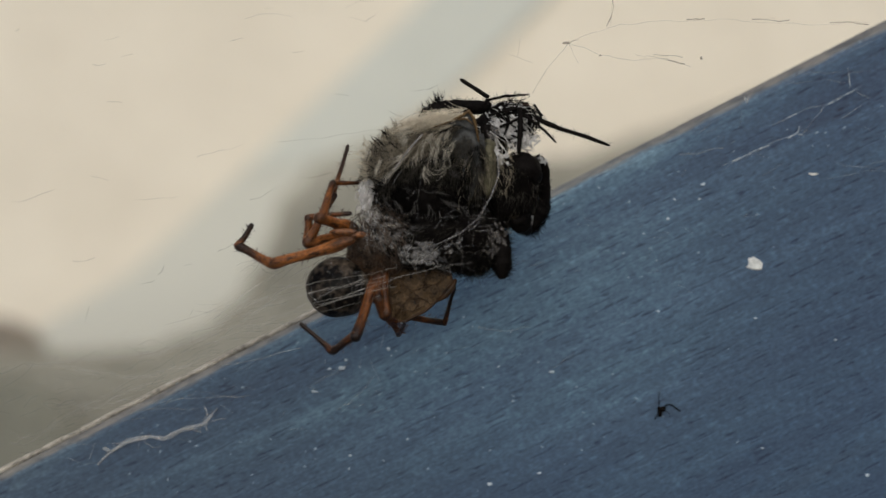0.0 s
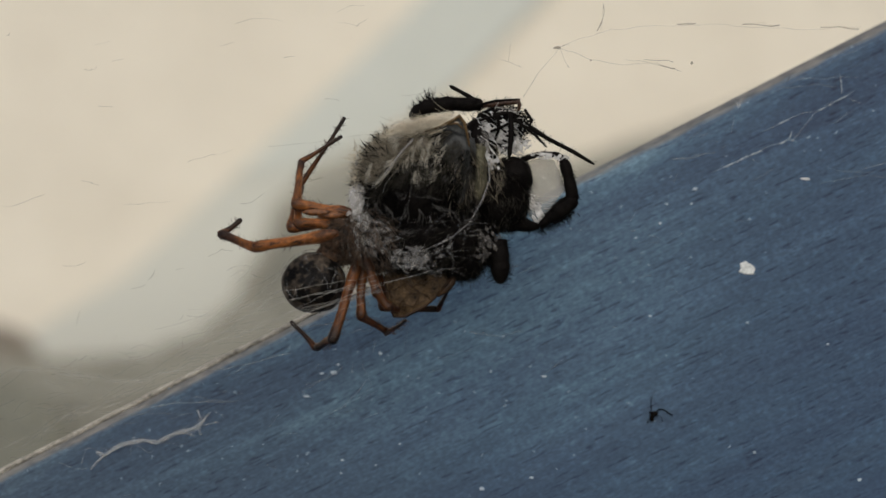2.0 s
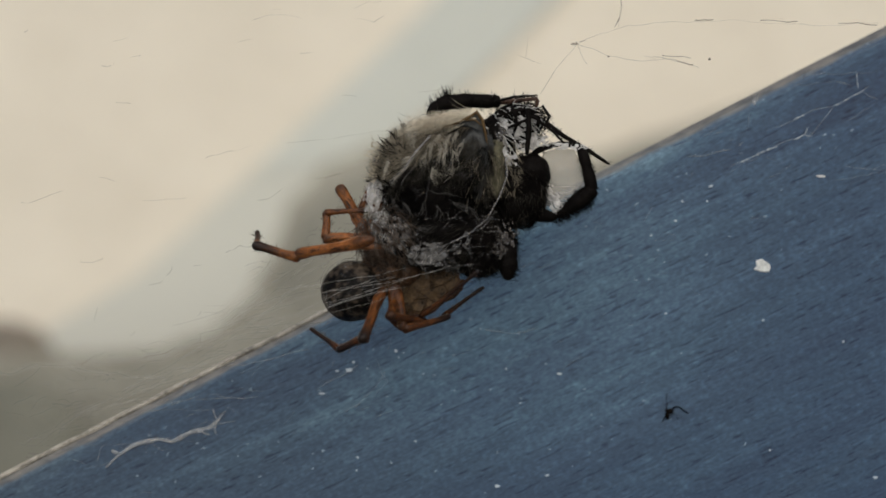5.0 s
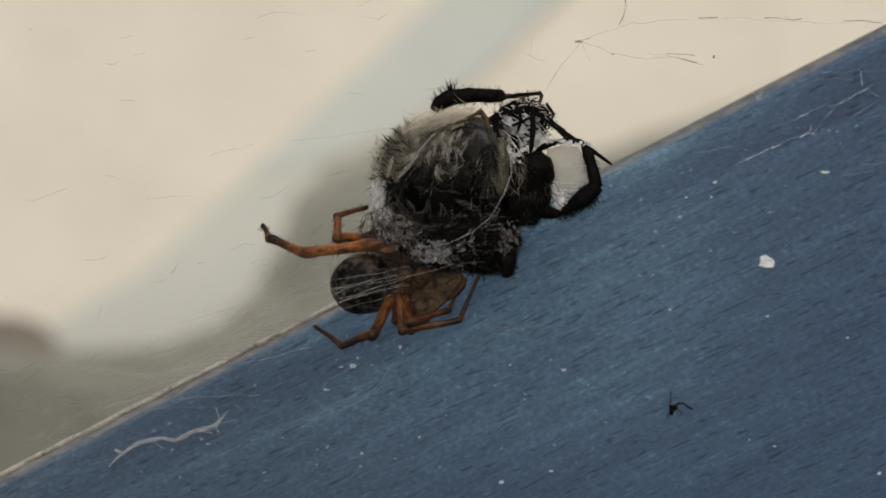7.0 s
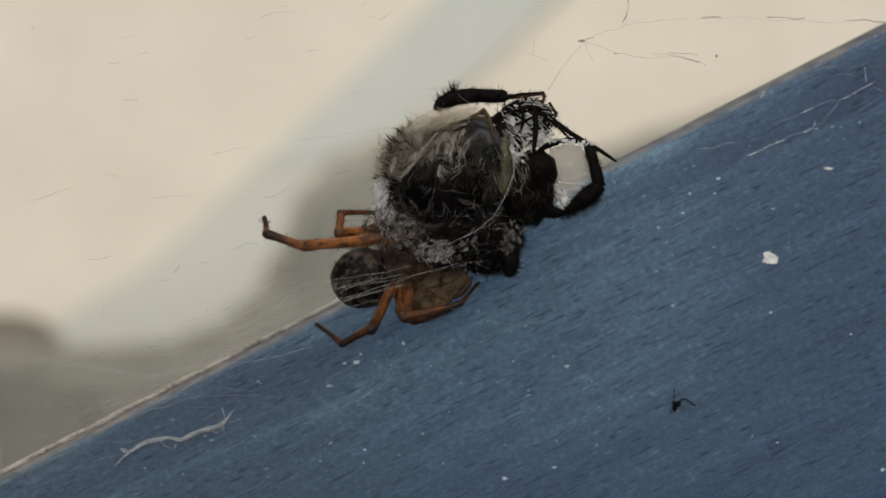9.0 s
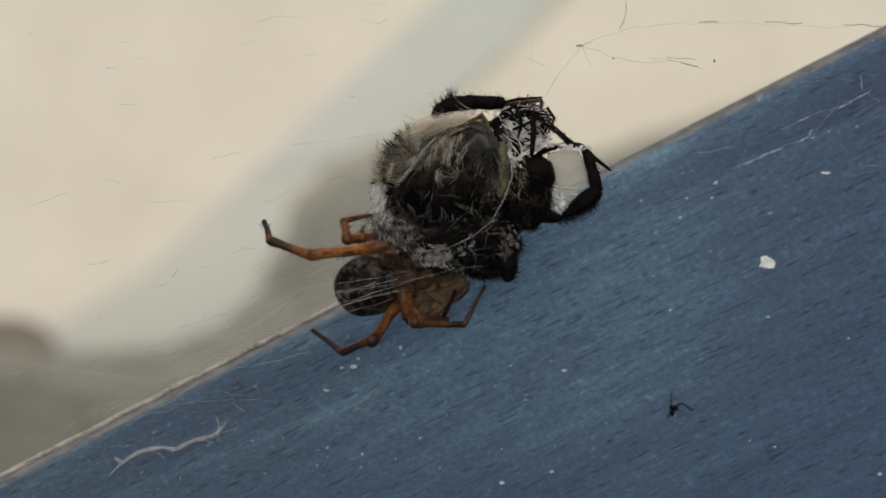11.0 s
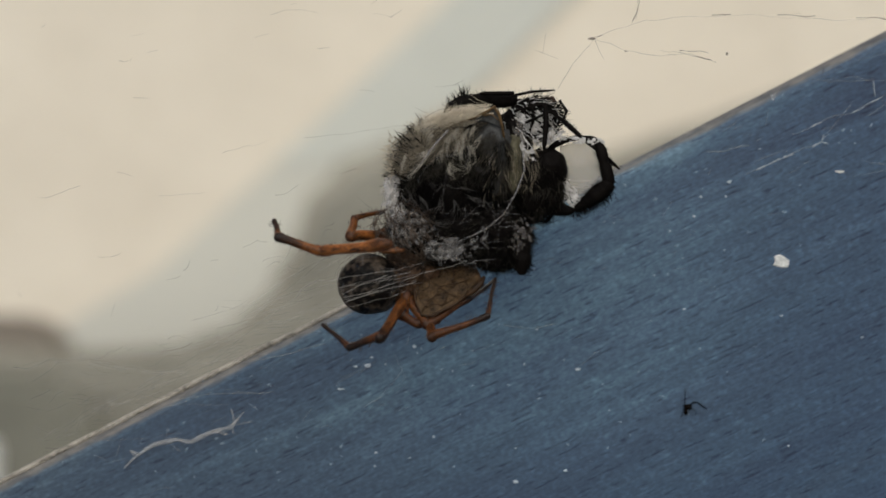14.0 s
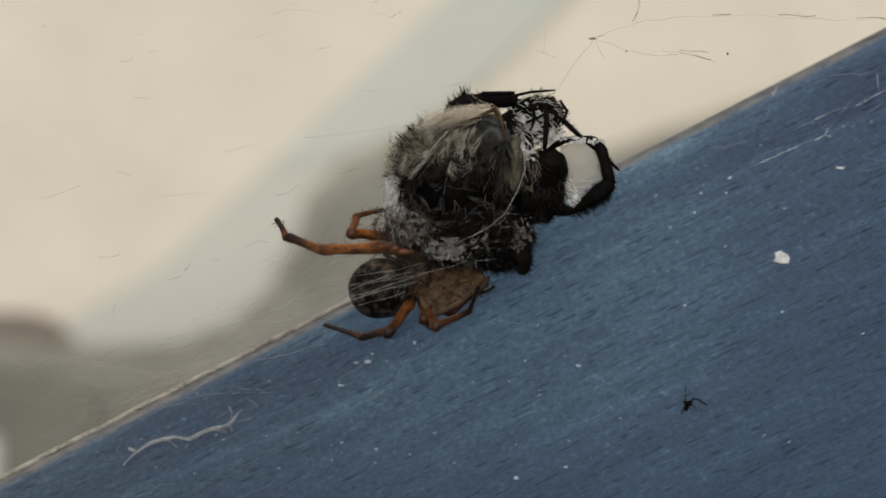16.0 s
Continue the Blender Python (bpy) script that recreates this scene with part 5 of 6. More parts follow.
    walk(rear_leg["tibia"], [
        (0, limb(38, -82, 115, -146, -37)), (0.5, limb(32, -102, 20, -149, -53)), (1, limb(17, -108, 20, -126, -56)),
        (1.5, limb(24, -104, 20, -138, -61)), (2, limb(40, -97, 71, -152, -57)), (2.5, limb(18, -88, 124, -158, -52)),
        (3, limb(24, -102, 83, -154, -52)), (3.5, limb(26, -90, 124, -156, -51)), (4, limb(28, -80, 124, -157, -38)),
        (6.5, limb(27, -83, 134, -158, -36)), (7, limb(25, -85, 138, -159, -23)), (7.5, limb(25, -85, 142, -163, -30)),
        (8, limb(13, -102, 129, -151, -44)), (8.5, limb(18, -97, 122, -158, -36)), (9, limb(22, -86, 131, -153, -21)),
        (11.5, limb(16, -95, 138, -158, -27)), (12, limb(20, -97, 129, -158, -22)), (12.5, limb(18, -98, 133, -162, -18)),
        (13, limb(23, -93, 127, -158, -0)), (13.5, limb(38, -98, 118, -157, -0)), (14, limb(25, -90, 135, -161, -24)),
        (14.5, limb(18, -90, 141, -165, -31)), (15, limb(25, -82, 142, -169, -0)), (15.5, limb(18, -80, 149, -155, -34)),
        (16, limb(25, -78, 143, -167, -39)),])
    walk(rear_leg["tarsus"], [
        (0, limb(-6, -112, 75, 138, -0)), (0.5, limb(-2, -123, -33, 127, 34)), (1, limb(-5, -138, -35, 120, 56)), (1.5, limb(-0, -125, -38, 130, 45)),
        (2, limb(8, -114, 15, 134, -29)), (2.5, limb(-20, -103, 72, 153, -39)), (3, limb(-13, -120, 32, 143, -46)),
        (3.5, limb(-12, -107, 73, 150, -39)), (4, limb(-20, -100, 83, 149, -37)), (6.5, limb(-23, -103, 95, 143, -30)),
        (7, limb(-32, -107, 112, 146, -37)), (7.5, limb(-30, -102, 110, 155, -0)), (8, limb(-29, -125, 83, 119, -40)),
        (8.5, limb(-32, -117, 83, 141, -40)), (9, limb(-33, -114, 107, 144, -39)), (11.5, limb(-39, -117, 108, 143, -25)),
        (12, limb(-37, -120, 104, 137, -44)), (12.5, limb(-42, -117, 113, 144, -44)), (13, limb(-39, -117, 127, 145, -45)),
        (13.5, limb(-23, -124, 118, 145, -23)), (14, limb(-32, -110, 108, 141, -33)), (14.5, limb(-37, -105, 107, 150, -39)),
        (15, limb(-40, -95, 142, 158, -31)), (15.5, limb(-32, -103, 112, 165, -0)), (16, limb(-25, -90, 101, 161, -18)),])
    walk(high_leg["femur"], [
        (0, limb(16, 90, -10, -173, 34)), (0.5, limb(32, 105, -10, -180, 22)), (1, limb(46, 103, -10, -179, 0)), (1.5, limb(49, 106, -10, -180, 0)),
        (2, limb(42, 109, -10, -174, 0)), (2.5, limb(19, 90, -10, -183, 47)), (3, limb(32, 101, -10, -182, 29)), (3.5, limb(28, 102, -10, -189, 62)),
        (4, limb(38, 101, -10, -207, 65)), (6.5, limb(25, 80, -75, -347, -10)), (7, limb(25, 80, -75, -347, -10)),
        (7.5, limb(25, 80, -75, -347, -10)), (8, limb(25, 80, -75, -347, -10)), (8.5, limb(25, 80, -75, -347, -10)),
        (9, limb(25, 80, -75, -347, -10)), (11.5, limb(25, 80, -75, -347, -10)), (12, limb(25, 80, -75, -347, -10)),
        (12.5, limb(25, 80, -75, -347, -10)), (13, limb(25, 80, -75, -347, -10)), (13.5, limb(25, 80, -75, -347, -10)),
        (14, limb(25, 80, -75, -347, -10)), (14.5, limb(25, 80, -75, -347, -10)), (15, limb(25, 80, -75, -347, -10)),
        (15.5, limb(25, 80, -75, -347, -10)), (16, limb(25, 80, -75, -347, -10)),])
    walk(high_leg["tibia"], [
        (0, limb(-49, 82, 34, 62, -27)), (0.2, limb(-55, 87, 20, 73, -52)), (0.5, limb(-41, 105, 20, 86, -44)), (1, limb(-33, 102, -10, 94, -0)), (1.5, limb(-30, 106, -10, 96, -27)),
        (2, limb(-37, 101, -10, 78, -46)), (2.5, limb(-35, 93, 48, 84, -0)), (3, limb(-37, 104, 28, 92, -0)), (3.5, limb(-8, 108, 60, 77, -60)),
        (4, limb(8, 116, 62, 72, -69)), (6.5, limb(101, 98, -88, 56, -10)), (7, limb(101, 98, -88, 56, -10)), (7.5, limb(101, 98, -88, 56, -10)),
        (8, limb(101, 98, -88, 56, -10)), (8.5, limb(101, 98, -88, 56, -10)), (9, limb(101, 98, -88, 56, -10)), (11.5, limb(101, 98, -88, 56, -10)),
        (12, limb(101, 98, -88, 56, -10)), (12.5, limb(101, 98, -88, 56, -10)), (13, limb(101, 98, -88, 56, -10)),
        (13.5, limb(101, 98, -88, 56, -10)), (14, limb(101, 98, -88, 56, -10)), (14.5, limb(101, 98, -88, 56, -10)),
        (15, limb(101, 98, -88, 56, -10)), (15.5, limb(101, 98, -88, 56, -10)), (16, limb(101, 98, -88, 56, -10)),])
    walk(high_leg["tarsus"], [
        (0, limb(-5, 165, -14, 76, -50)), (0.2, limb(-36, 148, -55, 70, -8)), (0.3, limb(-38, 152, -55, 70, -5)), (0.5, limb(-36, 180, -53, 57, -5)), (1, limb(-40, 206, -10, 45, -3)), (1.5, limb(-40, 199, -57, 50, -11)),
        (2, limb(-21, 172, -85, 57, -0)), (2.5, limb(-24, 197, 48, 53, -0)), (3, limb(-40, 209, 28, 49, -8)), (3.5, limb(4, 159, -30, 53, -0)),
        (4, limb(20, 152, -36, 48, -32)), (6.5, limb(159, 183, -106, 35, -7)), (7, limb(159, 183, -106, 35, -7)), (7.5, limb(159, 183, -106, 35, -7)),
        (8, limb(159, 183, -106, 35, -7)), (8.5, limb(159, 183, -106, 35, -7)), (9, limb(159, 183, -106, 35, -7)),
        (11.5, limb(159, 183, -106, 35, -7)), (12, limb(159, 183, -106, 35, -7)), (12.5, limb(159, 183, -106, 35, -7)),
        (13, limb(159, 183, -106, 35, -7)), (13.5, limb(159, 183, -106, 35, -7)), (14, limb(159, 183, -106, 35, -7)),
        (14.5, limb(159, 183, -106, 35, -7)), (15, limb(159, 183, -106, 35, -7)), (15.5, limb(159, 183, -106, 35, -7)),
        (16, limb(159, 183, -106, 35, -7)),])
    walk(grip_leg["femur"], [
        (0, limb(21, 110, 5, 166, 53)), (0.5, limb(42, 125, 5, 189, 9)), (1, limb(55, 119, 5, 187, 0)), (1.5, limb(55, 121, 5, 184, 17)),
        (2, limb(53, 127, 5, 171, 0)), (2.5, limb(31, 142, 5, 176, 23)), (3, limb(44, 131, 5, 173, 28)), (3.5, limb(46, 135, 5, 164, 24)),
        (4, limb(38, 134, 5, 172, 0)), (6.5, limb(22, 85, -75, 21, -14)), (7, limb(22, 85, -75, 21, -14)), (7.5, limb(22, 85, -75, 21, -14)),
        (8, limb(22, 85, -75, 21, -14)), (8.5, limb(22, 85, -75, 21, -14)), (9, limb(22, 85, -75, 21, -14)), (11.5, limb(22, 85, -75, 21, -14)),
        (12, limb(22, 85, -75, 21, -14)), (12.5, limb(22, 85, -75, 21, -14)), (13, limb(22, 85, -75, 21, -14)), (13.5, limb(22, 85, -75, 21, -14)),
        (14, limb(22, 85, -75, 21, -14)), (14.5, limb(22, 85, -75, 21, -14)), (15, limb(22, 85, -75, 21, -14)), (15.5, limb(22, 85, -75, 21, -14)),
        (16, limb(22, 85, -75, 21, -14)),])
    walk(grip_leg["tibia"], [
        (0, limb(-27, 122, 70, 73, -46)), (0.5, limb(-38, 113, 18, 63, -0)), (1, limb(-26, 109, 5, 74, -11)), (1.5, limb(-23, 115, 29, 79, -19)),
        (2, limb(-28, 140, 5, 84, -39)), (2.5, limb(-44, 147, 37, 61, -0)), (3, limb(-28, 140, 43, 65, -0)), (3.5, limb(-26, 155, 38, 58, -11)),
        (4, limb(-43, 146, 5, 59, -17)), (6.5, limb(96, 113, -95, 72, -12)), (7, limb(96, 113, -95, 72, -12)), (7.5, limb(96, 113, -95, 72, -12)),
        (8, limb(96, 113, -95, 72, -12)), (8.5, limb(96, 113, -95, 72, -12)), (9, limb(96, 113, -95, 72, -12)), (11.5, limb(96, 113, -95, 72, -12)),
        (12, limb(96, 113, -95, 72, -12)), (12.5, limb(96, 113, -95, 72, -12)), (13, limb(96, 113, -95, 72, -12)),
        (13.5, limb(96, 113, -95, 72, -12)), (14, limb(96, 113, -95, 72, -12)), (14.5, limb(96, 113, -95, 72, -12)),
        (15, limb(96, 113, -95, 72, -12)), (15.5, limb(96, 113, -95, 72, -12)), (16, limb(96, 113, -95, 72, -12)),])
    walk(grip_leg["tarsus"], [
        (0, limb(-7, 187, -1, 0, -25)), (0.5, limb(6, 201, 18, -17, -23)), (1, limb(1, 202, -14, -12, -15)), (1.5, limb(-5, 206, -4, -9, -0)),
        (2, limb(-20, 216, -57, 31, -0)), (2.5, limb(4, 233, 37, 2, -8)), (3, limb(13, 229, 43, 2, -0)), (3.5, limb(25, 237, 20, 8, -21)),
        (4, limb(5, 227, -24, 11, -13)), (6.5, limb(126, 205, -115, 11, -8)), (7, limb(126, 205, -115, 11, -8)), (7.5, limb(126, 205, -115, 11, -8)),
        (8, limb(126, 205, -115, 11, -8)), (8.5, limb(126, 205, -115, 11, -8)), (9, limb(126, 205, -115, 11, -8)),
        (11.5, limb(126, 205, -115, 11, -8)), (12, limb(126, 205, -115, 11, -8)), (12.5, limb(126, 205, -115, 11, -8)),
        (13, limb(126, 205, -115, 11, -8)), (13.5, limb(126, 205, -115, 11, -8)), (14, limb(126, 205, -115, 11, -8)),
        (14.5, limb(126, 205, -115, 11, -8)), (15, limb(126, 205, -115, 11, -8)), (15.5, limb(126, 205, -115, 11, -8)),
        (16, limb(126, 205, -115, 11, -8)),])
    walk(front_leg["femur"], [
        (0, limb(84, 26, 5, -86, 22)), (0.5, limb(93, 21, 5, -88, 0)), (1, limb(88, 25, 5, -90, 0)), (1.5, limb(94, 31, 5, -86, 0)),
        (2, limb(90, 19, 5, -92, 16)), (2.5, limb(67, 21, -40, -98, -57)), (3, limb(92, 14, -40, -99, -42)), (3.5, limb(88, -2, -40, -104, -50)),
        (4, limb(86, -10, 5, -117, 65)), (6.5, limb(77, -13, 5, -80, 59)), (7, limb(78, -25, 5, -76, 58)), (7.5, limb(70, -17, 5, -72, 66)),
        (8, limb(78, -17, 5, -90, 50)), (8.5, limb(58, -17, 5, -85, 52)), (9, limb(74, -14, 5, -90, 52)), (11.5, limb(74, -10, 5, -59, 48)),
        (12, limb(77, -27, 5, -63, 50)), (12.5, limb(74, -32, 5, -52, 45)), (13, limb(88, -38, 5, -25, 39)), (13.5, limb(81, -38, 5, -30, 46)),
        (14, limb(68, -15, 5, -56, 32)), (14.5, limb(88, -25, -25, -22, -52)), (15, limb(74, -29, -60, -16, -52)),
        (15.5, limb(55, -22, -60, -38, -43)), (16, limb(89, -25, -25, -29, -53)),])
    walk(front_leg["tibia"], [
        (0, limb(89, -46, 35, -59, -63)), (0.5, limb(96, -57, 5, -51, -55)), (1, limb(88, -53, 5, -44, -48)), (1.5, limb(99, -47, 5, -48, -46)),
        (2, limb(87, -56, 26, -35, -53)), (2.5, limb(61, -21, -106, -29, -74)), (3, limb(83, -43, -93, -9, -67)),
        (3.5, limb(76, -51, -100, -25, -73)), (4, limb(71, -40, 75, -32, -68)), (6.5, limb(84, -53, 72, 13, -30)), (7, limb(88, -65, 71, 15, -40)),
        (7.5, limb(80, -47, 76, 13, -40)), (8, limb(78, -67, 65, -7, -53)), (8.5, limb(62, -65, 66, -7, -60)), (9, limb(74, -62, 67, -18, -66)),
        (11.5, limb(101, -55, 63, 7, -56)), (12, limb(100, -72, 64, 22, -44)), (12.5, limb(108, -76, 60, 32, -38)), (13, limb(143, -64, 54, 1, -33)),
        (13.5, limb(128, -65, 61, 19, -0)), (14, limb(105, -70, 46, 31, -18)), (14.5, limb(133, -43, -86, 18, -40)),
        (15, limb(120, -42, -122, 36, -0)), (15.5, limb(100, -57, -113, 49, -0)), (16, limb(130, -48, -87, 36, -53)),])
    walk(front_leg["tarsus"], [
        (0, limb(111, -82, -47, 64, 78)), (0.5, limb(129, -98, -71, 32, 76)), (1, limb(133, -96, -63, 25, 70)), (1.5, limb(142, -94, -62, 29, 72)),
        (2, limb(132, -88, -47, 37, 71)), (2.5, limb(83, -33, -194, 13, 79)), (3, limb(119, -49, -177, 43, 79)), (3.5, limb(100, -62, -188, 29, 79)),
        (4, limb(100, -58, -10, 14, 75)), (6.5, limb(162, -35, 26, 67, -63)), (7, limb(156, -47, 12, 66, -60)), (7.5, limb(149, -31, 17, 72, -64)),
        (8, limb(133, -74, -9, 30, 62)), (8.5, limb(108, -71, -13, 21, 64)), (9, limb(110, -74, -17, 24, 65)), (11.5, limb(152, -49, -14, 67, 63)),
        (12, limb(161, -47, 0, 21, -25)), (12.5, limb(170, -38, 3, 28, -52)), (13, limb(220, -62, 3, 32, -16)), (13.5, limb(215, -35, 61, 42, -66)),
        (14, limb(180, -25, 17, 34, -66)), (14.5, limb(200, -21, -146, 27, 0)), (15, limb(195, 12, -122, 32, 0)), (15.5, limb(160, 13, -113, 24, 0)),
        (16, limb(175, -15, -161, 27, 74)),])
    walk(reach_leg["femur"], [
        (0, limb(101, 10, -50, -85, -34)), (0.5, limb(117, 33, -50, -86, -45)), (1, limb(115, 32, -50, -74, -29)),
        (1.5, limb(124, 34, -50, -79, -28)), (2, limb(117, 25, -50, -81, -0)), (2.5, limb(85, 17, -50, -70, -38)), (3, limb(104, 18, -50, -70, -38)),
        (3.5, limb(103, -2, -50, -72, -46)), (4, limb(98, 2, -5, -85, 19)), (6.5, limb(67, -18, 20, -69, 36)), (7, limb(68, -25, 20, -81, 35)),
        (7.5, limb(71, -32, 20, -63, 55)), (8, limb(73, -23, 20, -85, 40)), (8.5, limb(68, -27, 20, -76, 44)), (9, limb(86, -21, 20, -97, 46)),
        (11.5, limb(68, -34, 20, -51, 56)), (12, limb(83, -15, 20, -72, 0)), (12.5, limb(74, -20, 20, -72, 0)), (13, limb(123, -48, 20, -72, 21)),
        (13.5, limb(105, -37, 20, -68, 22)), (14, limb(105, -55, 20, -73, 57)), (14.5, limb(113, -55, 20, -63, 47)),
        (15, limb(110, -37, 20, -64, 45)), (15.5, limb(85, -42, 20, -68, 53)), (16, limb(85, -33, 20, -59, 51)),])
    walk(reach_leg["tibia"], [
        (0, limb(106, -46, -88, -11, -32)), (0.5, limb(120, -15, -98, -33, -44)), (1, limb(131, -25, -83, -35, -50)),
        (1.5, limb(135, -25, -82, -35, -49)), (2, limb(128, -42, -50, -2, -22)), (2.5, limb(103, -33, -92, -17, -35)),
        (3, limb(122, -32, -92, -14, -36)), (3.5, limb(118, -47, -99, -0, -38)), (4, limb(104, -62, 17, 16, -37)), (6.5, limb(87, -69, 60, 12, -44)),
        (7, limb(77, -80, 59, 10, -12)), (7.5, limb(89, -67, 75, 9, -26)), (8, limb(78, -75, 63, 13, -0)), (8.5, limb(80, -74, 68, 15, -24)),
        (9, limb(80, -68, 69, 14, -14)), (11.5, limb(92, -64, 76, -4, -34)), (12, limb(104, -80, 20, 12, -26)), (12.5, limb(95, -84, 20, 9, -11)),
        (13, limb(143, -108, 45, 28, -21)), (13.5, limb(129, -95, 46, 16, -23)), (14, limb(116, -90, 77, 20, -0)),
        (14.5, limb(134, -96, 70, 25, -25)), (15, limb(131, -80, 68, 17, -27)), (15.5, limb(100, -80, 74, 18, -0)), (16, limb(107, -70, 73, 23, -53)),])
    walk(reach_leg["tarsus"], [
        (0, limb(191, -63, -142, 74, 37)), (0.5, limb(182, -55, -168, 29, 43)), (1, limb(185, -63, -161, 27, 39)),
        (1.5, limb(190, -63, -159, 30, 42)), (2, limb(222, -46, -89, 62, 55)), (2.5, limb(183, -58, -150, 56, 51)), (3, limb(202, -52, -152, 56, 51)),
        (3.5, limb(198, -47, -162, 52, 48)), (4, limb(182, -40, -45, 33, 24)), (6.5, limb(159, -54, -10, 56, 0)), (7, limb(175, -63, 37, 66, -0)),
        (7.5, limb(179, -52, 30, 61, -6)), (8, limb(177, -52, 63, 22, -9)), (8.5, limb(170, -50, 26, 51, -44)), (9, limb(176, -44, 45, 47, -55)),
        (11.5, limb(176, -70, 19, 61, -0)), (12, limb(194, -60, -24, 60, 40)), (12.5, limb(194, -68, 0, 68, -41)), (13, limb(227, -64, 8, 81, -29)),
        (13.5, limb(219, -70, 5, 83, -29)), (14, limb(212, -55, 77, 77, -40)), (14.5, limb(218, -57, 28, 87, -36)), (15, limb(218, -53, 23, 95, -43)),
        (15.5, limb(197, -49, 74, 100, -45)), (16, limb(164, -46, -8, 69, 53)),])
    walk(short_leg["femur"], [
        (0, limb(76, 20, 12, -93, 34)), (0.5, limb(102, 25, 12, -71, 40)), (1, limb(105, 27, 12, -61, 18)), (1.5, limb(110, 27, 12, -66, 17)),
        (2, limb(103, 28, 12, -74, 13)), (2.5, limb(78, 17, -30, -63, -46)), (3, limb(97, 18, -30, -63, -22)), (3.5, limb(96, 8, -30, -64, -36)),
        (4, limb(88, 5, 12, -90, 34)), (6.5, limb(67, -3, 12, -95, 0)), (7, limb(63, -15, 12, -88, 3)), (7.5, limb(65, -17, 12, -69, 27)),
        (8, limb(78, -17, 12, -69, 27)), (8.5, limb(68, -17, 12, -90, 34)), (9, limb(67, -11, 12, -86, 12)), (11.5, limb(71, -10, 12, -80, 32)),
        (12, limb(77, -22, 12, -98, 19)), (12.5, limb(74, -25, 12, -97, 0)), (13, limb(86, -28, 12, -94, 0)), (13.5, limb(83, -33, 12, -93, 43)),
        (14, limb(70, -15, 12, -102, 34)), (14.5, limb(78, -35, 12, -94, 48)), (15, limb(76, -27, 12, -83, 43)), (15.5, limb(52, -22, 12, -93, 38)),
        (16, limb(87, -23, 12, -93, 43)),])
    walk(short_leg["tibia"], [
        (0, limb(74, -20, 39, -68, -14)), (0.5, limb(114, -10, 43, -54, -22)), (1, limb(127, -13, 27, -48, -40)), (1.5, limb(129, -15, 26, -45, -50)),
        (2, limb(116, -17, 23, -49, -0)), (2.5, limb(93, -13, -64, -37, -41)), (3, limb(117, -22, -48, -45, -50)),
        (3.5, limb(113, -27, -58, -45, -50)), (4, limb(88, -35, 39, -40, -45)), (6.5, limb(62, -51, 12, -46, -32)), (7, limb(65, -63, 14, -35, -18)),
        (7.5, limb(80, -57, 34, -27, -48)), (8, limb(93, -57, 34, -11, -40)), (8.5, limb(68, -57, 39, -28, -17)), (9, limb(70, -58, 22, -31, -20)),
        (11.5, limb(78, -50, 38, -33, -34)), (12, limb(71, -67, 28, -29, -6)), (12.5, limb(68, -73, 12, -27, -0)), (13, limb(83, -76, 12, -18, -18)),
        (13.5, limb(81, -68, 45, -37, -0)), (14, limb(62, -54, 39, -27, -0)), (14.5, limb(76, -67, 48, -27, -42)), (15, limb(80, -62, 45, -16, -39)),
        (15.5, limb(50, -60, 41, -16, -39)), (16, limb(85, -58, 45, -39, -55)),])
    walk(short_leg["tarsus"], [
        (0, limb(86, -50, 31, -27, -48)), (0.5, limb(132, -35, 30, -18, -62)), (1, limb(144, -32, 6, -40, -59)), (1.5, limb(144, -30, 0, -45, -57)),
        (2, limb(138, -42, 23, -18, -62)), (2.5, limb(113, -28, -86, -14, 52)), (3, limb(132, -37, -73, -14, 52)),
        (3.5, limb(128, -42, -84, -14, 52)), (4, limb(106, -50, 15, -4, -36)), (6.5, limb(82, -71, -6, 36, 49)), (7, limb(91, -81, 4, 29, -0)),
        (7.5, limb(100, -67, 9, 36, -23)), (8, limb(118, -62, 13, 18, -19)), (8.5, limb(96, -72, 29, 17, -2)), (9, limb(97, -74, 11, 15, -22)),
        (11.5, limb(101, -65, 19, 27, -0)), (12, limb(100, -83, 24, 15, -22)), (12.5, limb(98, -88, 12, 27, -33)), (13, limb(113, -86, 2, 65, -31)),
        (13.5, limb(108, -88, 45, 44, -32)), (14, limb(92, -69, 39, 8, -0)), (14.5, limb(98, -78, 25, 9, -25)), (15, limb(105, -69, 24, 9, -41)),
        (15.5, limb(75, -67, 21, 11, -41)), (16, limb(100, -70, 18, 11, -41)),])
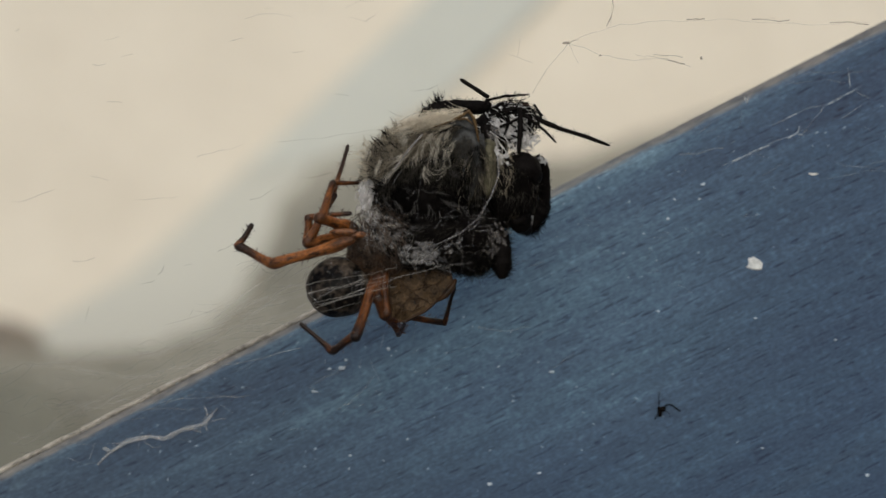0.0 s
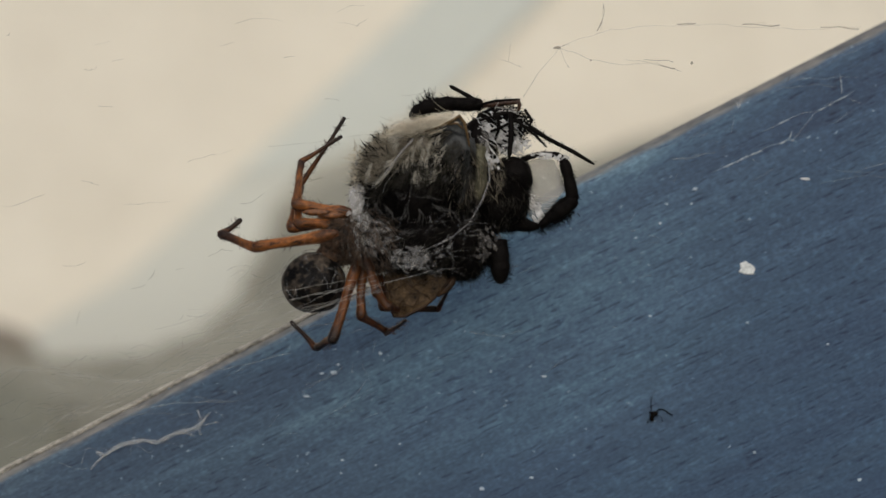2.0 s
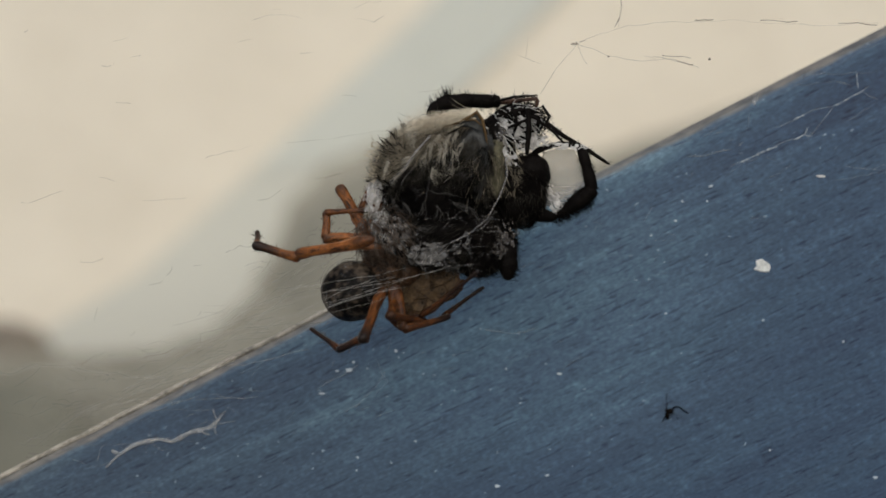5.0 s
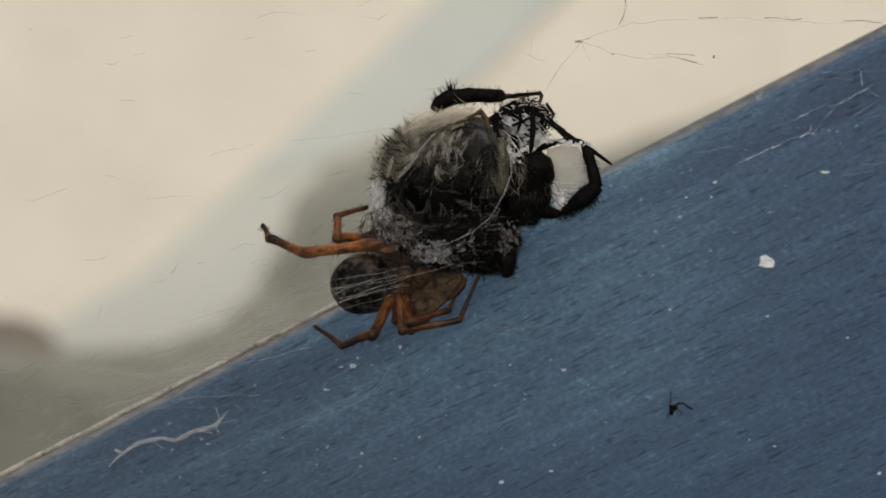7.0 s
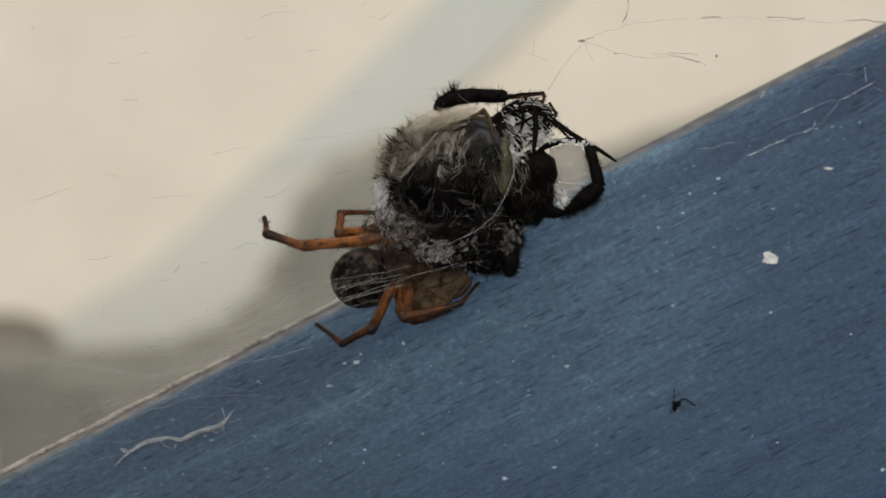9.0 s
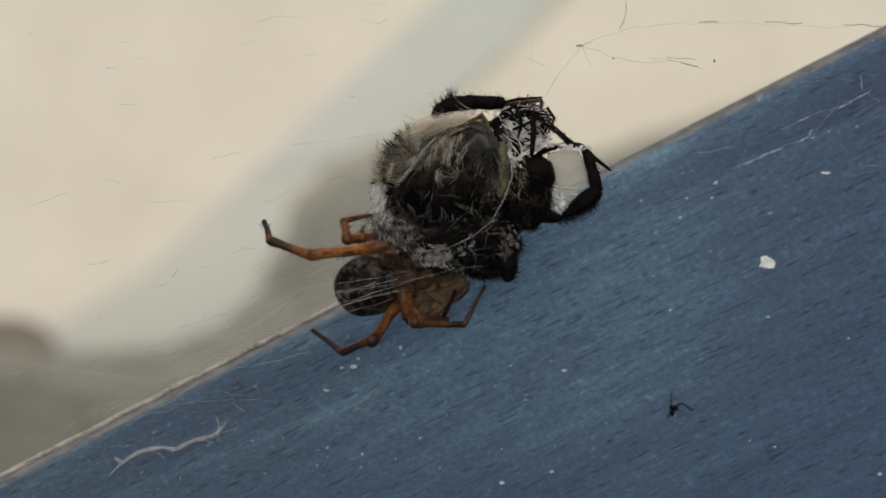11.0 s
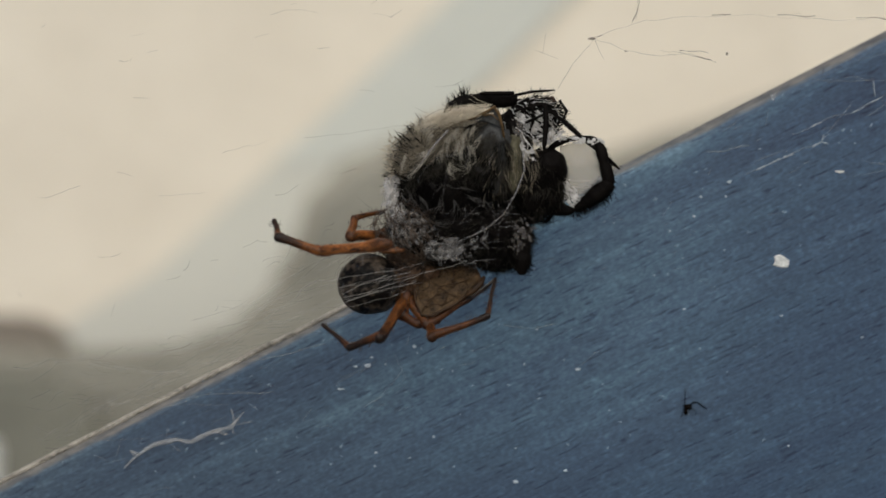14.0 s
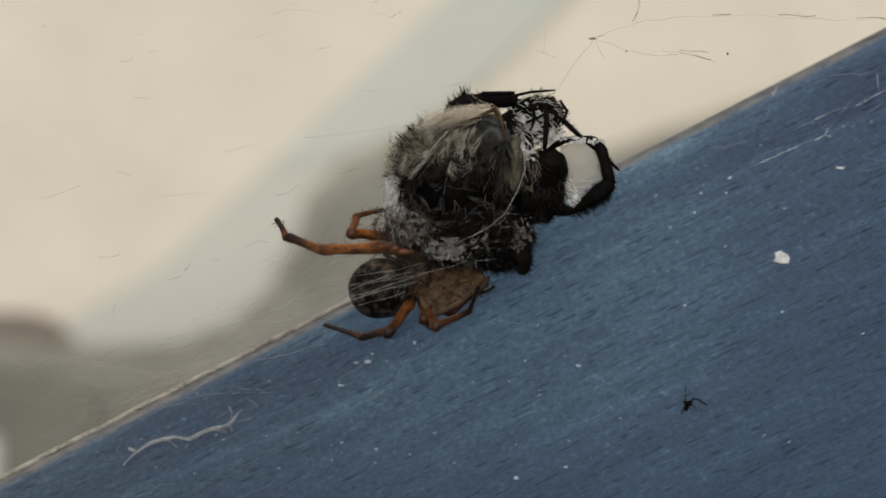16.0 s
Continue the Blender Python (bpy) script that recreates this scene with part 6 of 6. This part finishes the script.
    walk(hook_leg["femur"], [
        (0, limb(16, 85, 2, -176, 0)), (0.5, limb(32, 105, 2, -180, 4)), (1, limb(45, 102, 2, -183, 23)), (1.5, limb(45, 105, 2, -184, 3)),
        (2, limb(43, 103, 2, -184, 0)), (2.5, limb(18, 92, 2, -181, 25)), (3, limb(32, 101, 2, -177, 18)), (3.5, limb(28, 103, 2, -180, 25)),
        (4, limb(28, 100, 2, -182, 0)), (6.5, limb(12, 87, 2, -180, 29)), (7, limb(9, 81, 2, -184, 42)), (7.5, limb(-1, 74, 2, -188, 49)),
        (8, limb(28, 85, 2, -186, 22)), (8.5, limb(8, 85, 2, -176, 46)), (9, limb(14, 82, 2, -180, 39)), (11.5, limb(14, 86, 2, -180, 50)),
        (12, limb(23, 75, 2, -183, 38)), (12.5, limb(20, 82, 2, -180, 50)), (13, limb(26, 82, 2, -180, 53)), (13.5, limb(33, 83, 2, -180, 49)),
        (14, limb(14, 87, 2, -180, 49)), (14.5, limb(20, 81, 2, -187, 43)), (15, limb(8, 85, 2, -186, 65)), (15.5, limb(-12, 78, 2, -189, 60)),
        (16, limb(5, 89, 2, -187, 43)),])
    walk(hook_leg["tibia"], [
        (0, limb(-49, 80, 2, 90, -0)), (0.5, limb(-33, 105, 7, 70, -0)), (1, limb(-15, 105, 27, 63, -0)), (1.5, limb(-20, 109, 5, 77, -26)),
        (2, limb(-22, 107, 2, 98, -36)), (2.5, limb(-41, 93, 30, 89, -9)), (3, limb(-30, 98, 22, 87, -29)), (3.5, limb(-31, 103, 30, 87, -19)),
        (4, limb(-37, 102, 2, 94, -19)), (6.5, limb(-45, 87, 34, 91, -20)), (7, limb(-39, 84, 46, 95, -31)), (7.5, limb(-43, 80, 51, 108, -32)),
        (8, limb(-32, 91, 27, 81, -28)), (8.5, limb(-37, 82, 49, 90, -36)), (9, limb(-37, 82, 43, 90, -38)), (11.5, limb(-28, 86, 52, 107, -45)),
        (12, limb(-28, 78, 42, 91, -29)), (12.5, limb(-22, 82, 52, 96, -47)), (13, limb(-13, 82, 54, 94, -46)), (13.5, limb(-10, 83, 51, 100, -58)),
        (14, limb(-29, 87, 51, 83, -46)), (14.5, limb(-27, 87, 47, 81, -45)), (15, limb(-19, 88, 61, 111, -55)), (15.5, limb(-44, 83, 59, 100, -58)),
        (16, limb(-42, 95, 47, 80, -49)),])
    walk(hook_leg["tarsus"], [
        (0, limb(-49, 125, 2, 6, -0)), (0.5, limb(-18, 147, 7, -13, -41)), (1, limb(5, 145, 27, -21, -41)), (1.5, limb(-11, 148, -15, -24, 38)),
        (2, limb(-27, 143, -24, -9, 0)), (2.5, limb(-40, 137, 23, -9, -32)), (3, limb(-28, 137, 0, -22, -31)), (3.5, limb(-29, 145, 15, -8, -33)),
        (4, limb(-40, 144, -12, -5, 25)), (6.5, limb(-46, 129, 19, 15, -26)), (7, limb(-42, 122, 23, 18, -41)), (7.5, limb(-55, 116, 28, 30, -50)),
        (8, limb(-26, 130, 6, 2, -0)), (8.5, limb(-37, 118, 23, 6, -37)), (9, limb(-37, 117, 15, 2, -37)), (11.5, limb(-37, 116, 20, 16, -45)),
        (12, limb(-29, 117, 21, 7, -46)), (12.5, limb(-25, 112, 19, 11, -49)), (13, limb(-15, 113, 22, 15, -58)), (13.5, limb(-14, 106, 13, 19, -56)),
        (14, limb(-25, 118, 19, 15, -47)), (14.5, limb(-22, 118, 15, 13, -54)), (15, limb(-28, 112, 25, 26, -63)),
        (15.5, limb(-48, 106, 21, 28, -65)), (16, limb(-37, 124, 13, 15, -49)),])

motions()
